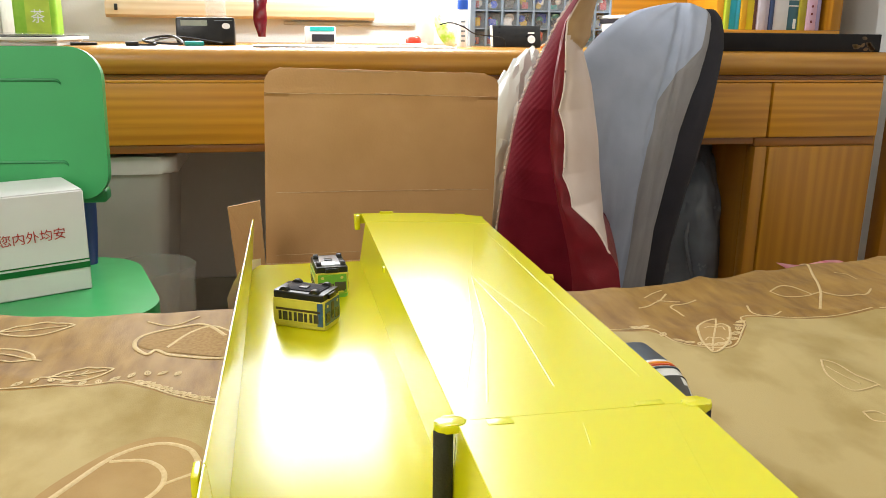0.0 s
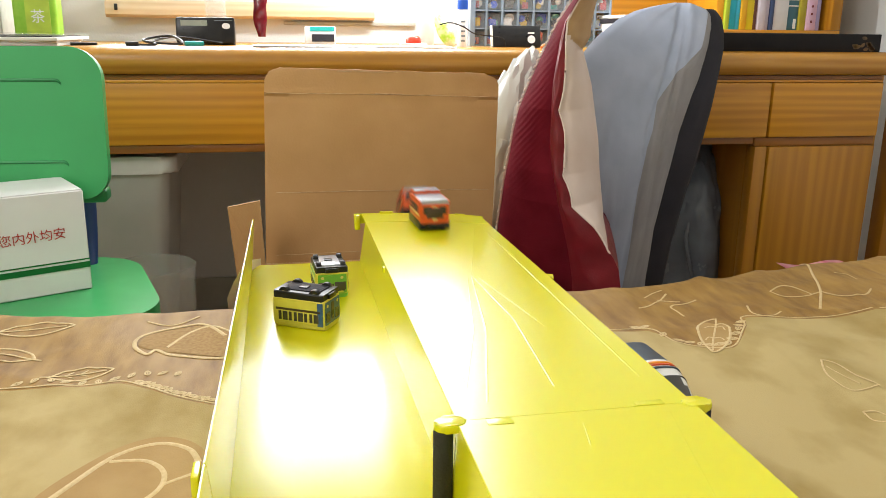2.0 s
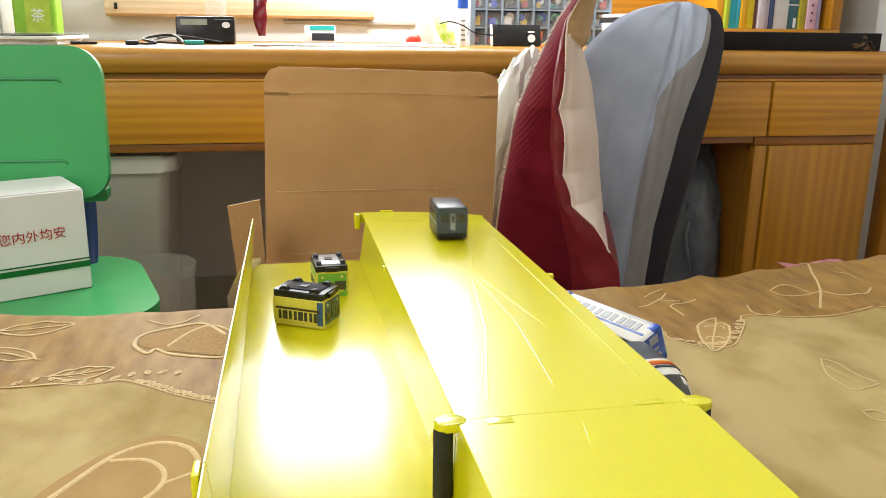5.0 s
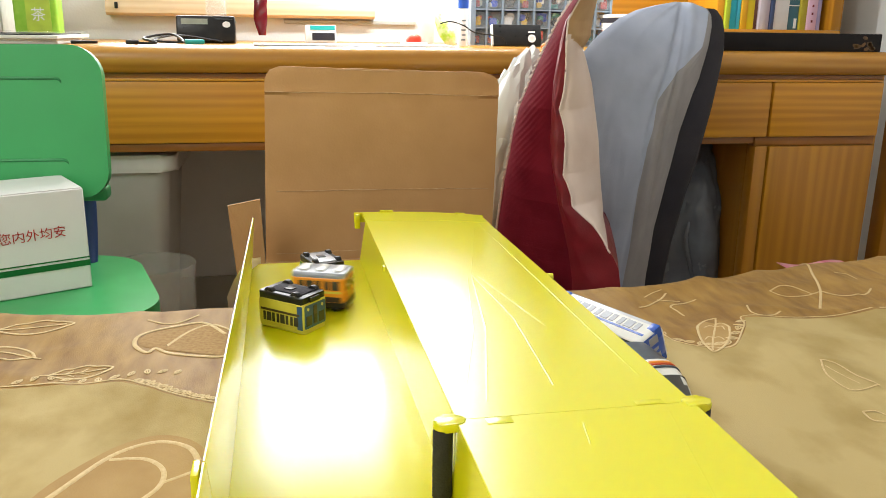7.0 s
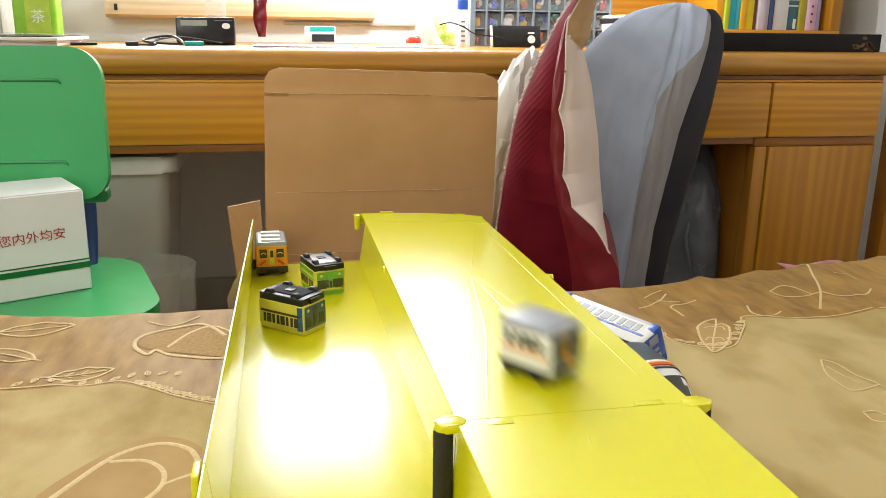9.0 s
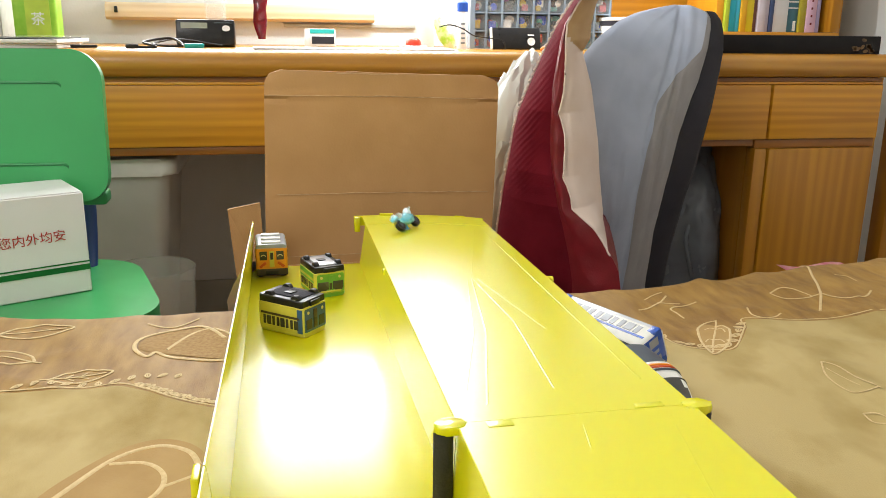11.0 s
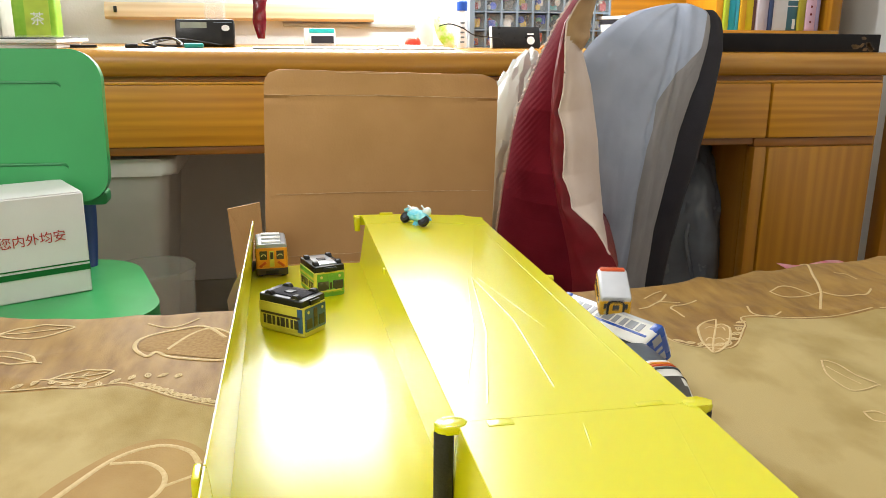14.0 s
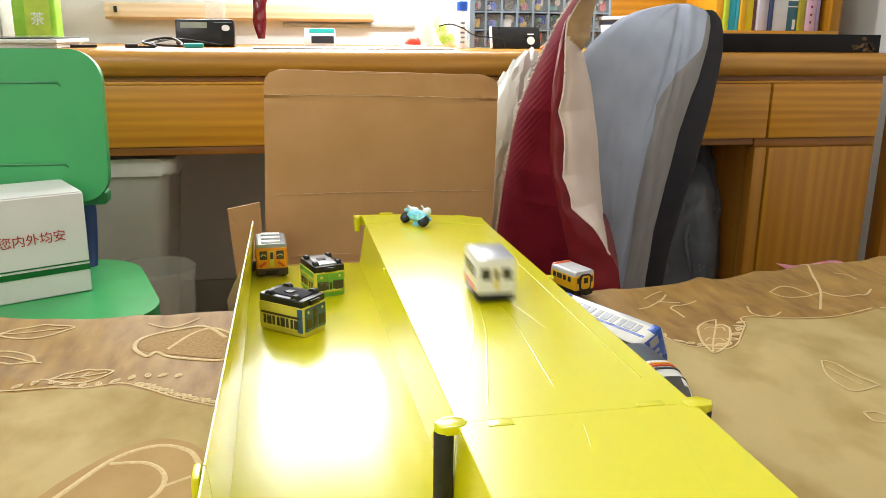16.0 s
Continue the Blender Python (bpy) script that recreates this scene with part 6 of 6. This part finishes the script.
    walk(cube_t, [
        (0.00, pose(0.2200, -0.1000, 0.5670, 0, 0, 0)), (11.80, pose(0.2200, -0.1000, 0.5670, 0, 0, 0)), (12.10, pose(0.1952, 0.3373, 0.5670, 0, 0, 2.9)),
        (12.20, pose(0.1833, 0.4234, 0.5670, 0, 0, 1.4)), (12.30, pose(0.1874, 0.5226, 0.5667, 0, 0, 1)), (12.40, pose(0.1912, 0.6268, 0.5662, 0, 0, -0.8)),
        (12.50, pose(0.1988, 0.7347, 0.5655, 0, 0, -2.5)), (12.60, pose(0.1926, 0.8444, 0.5652, 0, 0, -3.5)), (12.70, pose(0.2000, 0.9359, 0.5643, 0, 0, -3.6)),
        (12.80, pose(0.2099, 1.0157, 0.5632, 0, 0, -4.6)), (12.85, pose(0.2146, 1.0540, 0.5627, -4, 0, -4.6)), (12.92, pose(0.2151, 1.0750, 0.5450, -30, 0, -4.6)),
        (12.99, pose(0.2151, 1.1000, 0.4170, -62, 0, -4.6)), (13.10, pose(0.2800, 1.1000, 0.0350, -30, 0, -4.6)), (13.22, pose(0.2800, 1.1000, 0.0075, 0, 0, -4.6)),
        (16.00, pose(0.2800, 1.1000, 0.0075, 0, 0, -4.6)),
    ])
    walk(last_t, [
        (0.00, pose(0.1450, -0.1900, 0.5670, 0, 0, 0)), (15.30, pose(0.1450, -0.1900, 0.5670, 0, 0, 0)), (15.60, pose(0.1809, 0.3253, 0.5670, 0, 0, 1.1)),
        (15.70, pose(0.1774, 0.4107, 0.5670, 0, 0, 0.4)), (15.80, pose(0.1768, 0.4962, 0.5669, 0, 0, 0.1)), (15.90, pose(0.1801, 0.6006, 0.5665, 0, 0, -0.5)),
        (16.00, pose(0.1811, 0.6904, 0.5662, 0, 0, -1.2)), (16.00, pose(0.1811, 0.6904, 0.5662, 0, 0, -1.2)),
    ])
    walk(long_t, [
        (0.00, pose(0.2200, 0.1000, 0.5670, 0, 0, 0)), (2.35, pose(0.2200, 0.1000, 0.5670, 0, 0, 0)), (2.60, pose(0.2260, 0.3000, 0.5670, 0, 0, 2)),
        (2.70, pose(0.2400, 0.4060, 0.5670, 0, 0, -6)), (2.80, pose(0.2343, 0.4968, 0.5670, 0, 2, -14)), (2.90, pose(0.2487, 0.5899, 0.5640, 0, 8, -21)),
        (3.00, pose(0.2794, 0.6900, 0.5358, -4, 52, -16)), (3.10, pose(0.2690, 0.6720, 0.5210, -1, 56, 20)), (3.20, pose(0.2670, 0.6640, 0.5195, 0, 68, 24)),
        (13.95, pose(0.2670, 0.6640, 0.5195, 0, 68, 24)), (14.00, pose(0.2690, 0.6620, 0.5195, 0, 65, 25)), (14.10, pose(0.2670, 0.6640, 0.5195, 0, 68, 24)),
        (16.00, pose(0.2670, 0.6640, 0.5195, 0, 68, 24)),
    ])
    walk(orange_t, [
        (0.00, pose(0.1450, 0.1200, 0.5670, 0, 0, 180)), (6.05, pose(0.1450, 0.1200, 0.5670, 0, 0, 180)), (6.30, pose(0.2047, 0.3712, 0.5670, 0, 0, 182)),
        (6.40, pose(0.1673, 0.4705, 0.5670, 0, 0, 192)), (6.50, pose(0.1465, 0.6046, 0.5668, 0, 0, 212)), (6.60, pose(0.1080, 0.8000, 0.5710, 6, 0, 238)),
        (6.70, pose(0.0660, 0.8600, 0.5520, 42, 0, 250)), (6.80, pose(0.0580, 0.8350, 0.5350, 24, 0, 255)), (6.90, pose(0.0480, 0.8250, 0.5150, 0, 0, 258)),
        (7.00, pose(0.0380, 0.8250, 0.5150, 0, 0, 250)), (7.10, pose(0.0120, 0.8650, 0.5150, 0, 0, 240)), (7.20, pose(0.0000, 0.8850, 0.5150, 0, 0, 232)),
        (7.40, pose(-0.0060, 0.9000, 0.5150, 0, 0, 228)), (7.80, pose(-0.0130, 0.9400, 0.5150, 0, 0, 214)), (8.00, pose(-0.0160, 0.9550, 0.5150, 0, 0, 198)),
        (8.20, pose(-0.0165, 0.9720, 0.5150, 0, 0, 185)), (8.50, pose(-0.0165, 0.9740, 0.5150, 0, 0, 182)), (16.00, pose(-0.0165, 0.9740, 0.5150, 0, 0, 182)),
    ])
    walk(deep_t, [
        (0.00, pose(0.1450, -0.1100, 0.5670, 0, 0, 180)), (13.30, pose(0.1450, -0.1100, 0.5670, 0, 0, 180)), (13.60, pose(0.2000, 0.3600, 0.5710, 0, 0, 176)),
        (13.70, pose(0.1820, 0.4777, 0.5485, -35, 15, 165)), (13.80, pose(0.2169, 0.6030, 0.5528, -25, 22, 150)), (13.90, pose(0.2861, 0.6976, 0.5557, -30, 0, 168)),
        (14.00, pose(0.3008, 0.6906, 0.5462, -22, 0, 165)), (14.10, pose(0.3141, 0.7199, 0.5432, 20, 0, 165)), (14.20, pose(0.3272, 0.7408, 0.5270, 16, 0, 172)),
        (14.30, pose(0.3385, 0.7635, 0.5338, -62, 0, 170)), (14.40, pose(0.3320, 0.7776, 0.5324, -55, 0, 185)), (14.50, pose(0.3297, 0.7865, 0.5197, -6, 0, 198)),
        (14.60, pose(0.3284, 0.8024, 0.5203, -10, 0, 208)), (14.70, pose(0.3205, 0.8200, 0.5176, 0, 0, 205)), (14.80, pose(0.3189, 0.8350, 0.5137, 0, 0, 200)),
        (14.90, pose(0.3160, 0.8380, 0.5136, 0, 0, 199)), (16.00, pose(0.3160, 0.8380, 0.5136, 0, 0, 199)),
    ])
    walk(yellow_t, [
        (0.00, pose(0.0188, 0.7786, 0.5550, 0, 180, -120)), (6.75, pose(0.0188, 0.7786, 0.5550, 0, 180, -120)), (6.80, pose(0.0160, 0.7770, 0.5550, 0, 180, -124)),
        (6.90, pose(0.0060, 0.7720, 0.5550, 0, 180, -130.5)), (7.00, pose(0.0049, 0.7710, 0.5550, 0, 180, -131.3)), (16.00, pose(0.0049, 0.7710, 0.5550, 0, 180, -131.3)),
    ])
    walk(green_t, [
        (0.00, pose(0.0470, 0.8790, 0.5530, 0, 180, -176)), (6.75, pose(0.0470, 0.8790, 0.5530, 0, 180, -176)), (6.85, pose(0.0440, 0.8840, 0.5530, 0, 180, -170)),
        (7.00, pose(0.0400, 0.8890, 0.5530, 0, 180, -163)), (16.00, pose(0.0400, 0.8890, 0.5530, 0, 180, -163)),
    ])
    walk(bike, [
        (0.00, pose(0.2200, -0.2000, 0.5670, 0, -8, 0)), (10.00, pose(0.2200, -0.2000, 0.5670, 0, -8, 0)), (10.30, pose(0.2000, 0.3000, 0.5670, 0, -8, 2)),
        (10.60, pose(0.1755, 0.6618, 0.5664, 0, -8, 4)), (10.90, pose(0.1555, 0.9027, 0.5683, 0, -42, -20)), (11.10, pose(0.1463, 0.9773, 0.5685, 0, -42, -62)),
        (11.30, pose(0.1423, 0.9859, 0.5685, 0, -42, -96)), (11.40, pose(0.1438, 0.9811, 0.5685, 0, -42, -132)), (11.50, pose(0.1474, 0.9754, 0.5684, 0, -42, -162)),
        (11.70, pose(0.1474, 0.9734, 0.5684, 0, -42, -152)), (11.90, pose(0.1474, 0.9729, 0.5684, 0, -42, -147)), (12.00, pose(0.1479, 0.9729, 0.5684, 0, -42, -146)),
        (12.75, pose(0.1479, 0.9729, 0.5684, 0, -42, -146)), (12.95, pose(0.1545, 0.9702, 0.5682, 0, -42, -144)), (16.00, pose(0.1545, 0.9702, 0.5682, 0, -42, -144)),
    ])


motions()
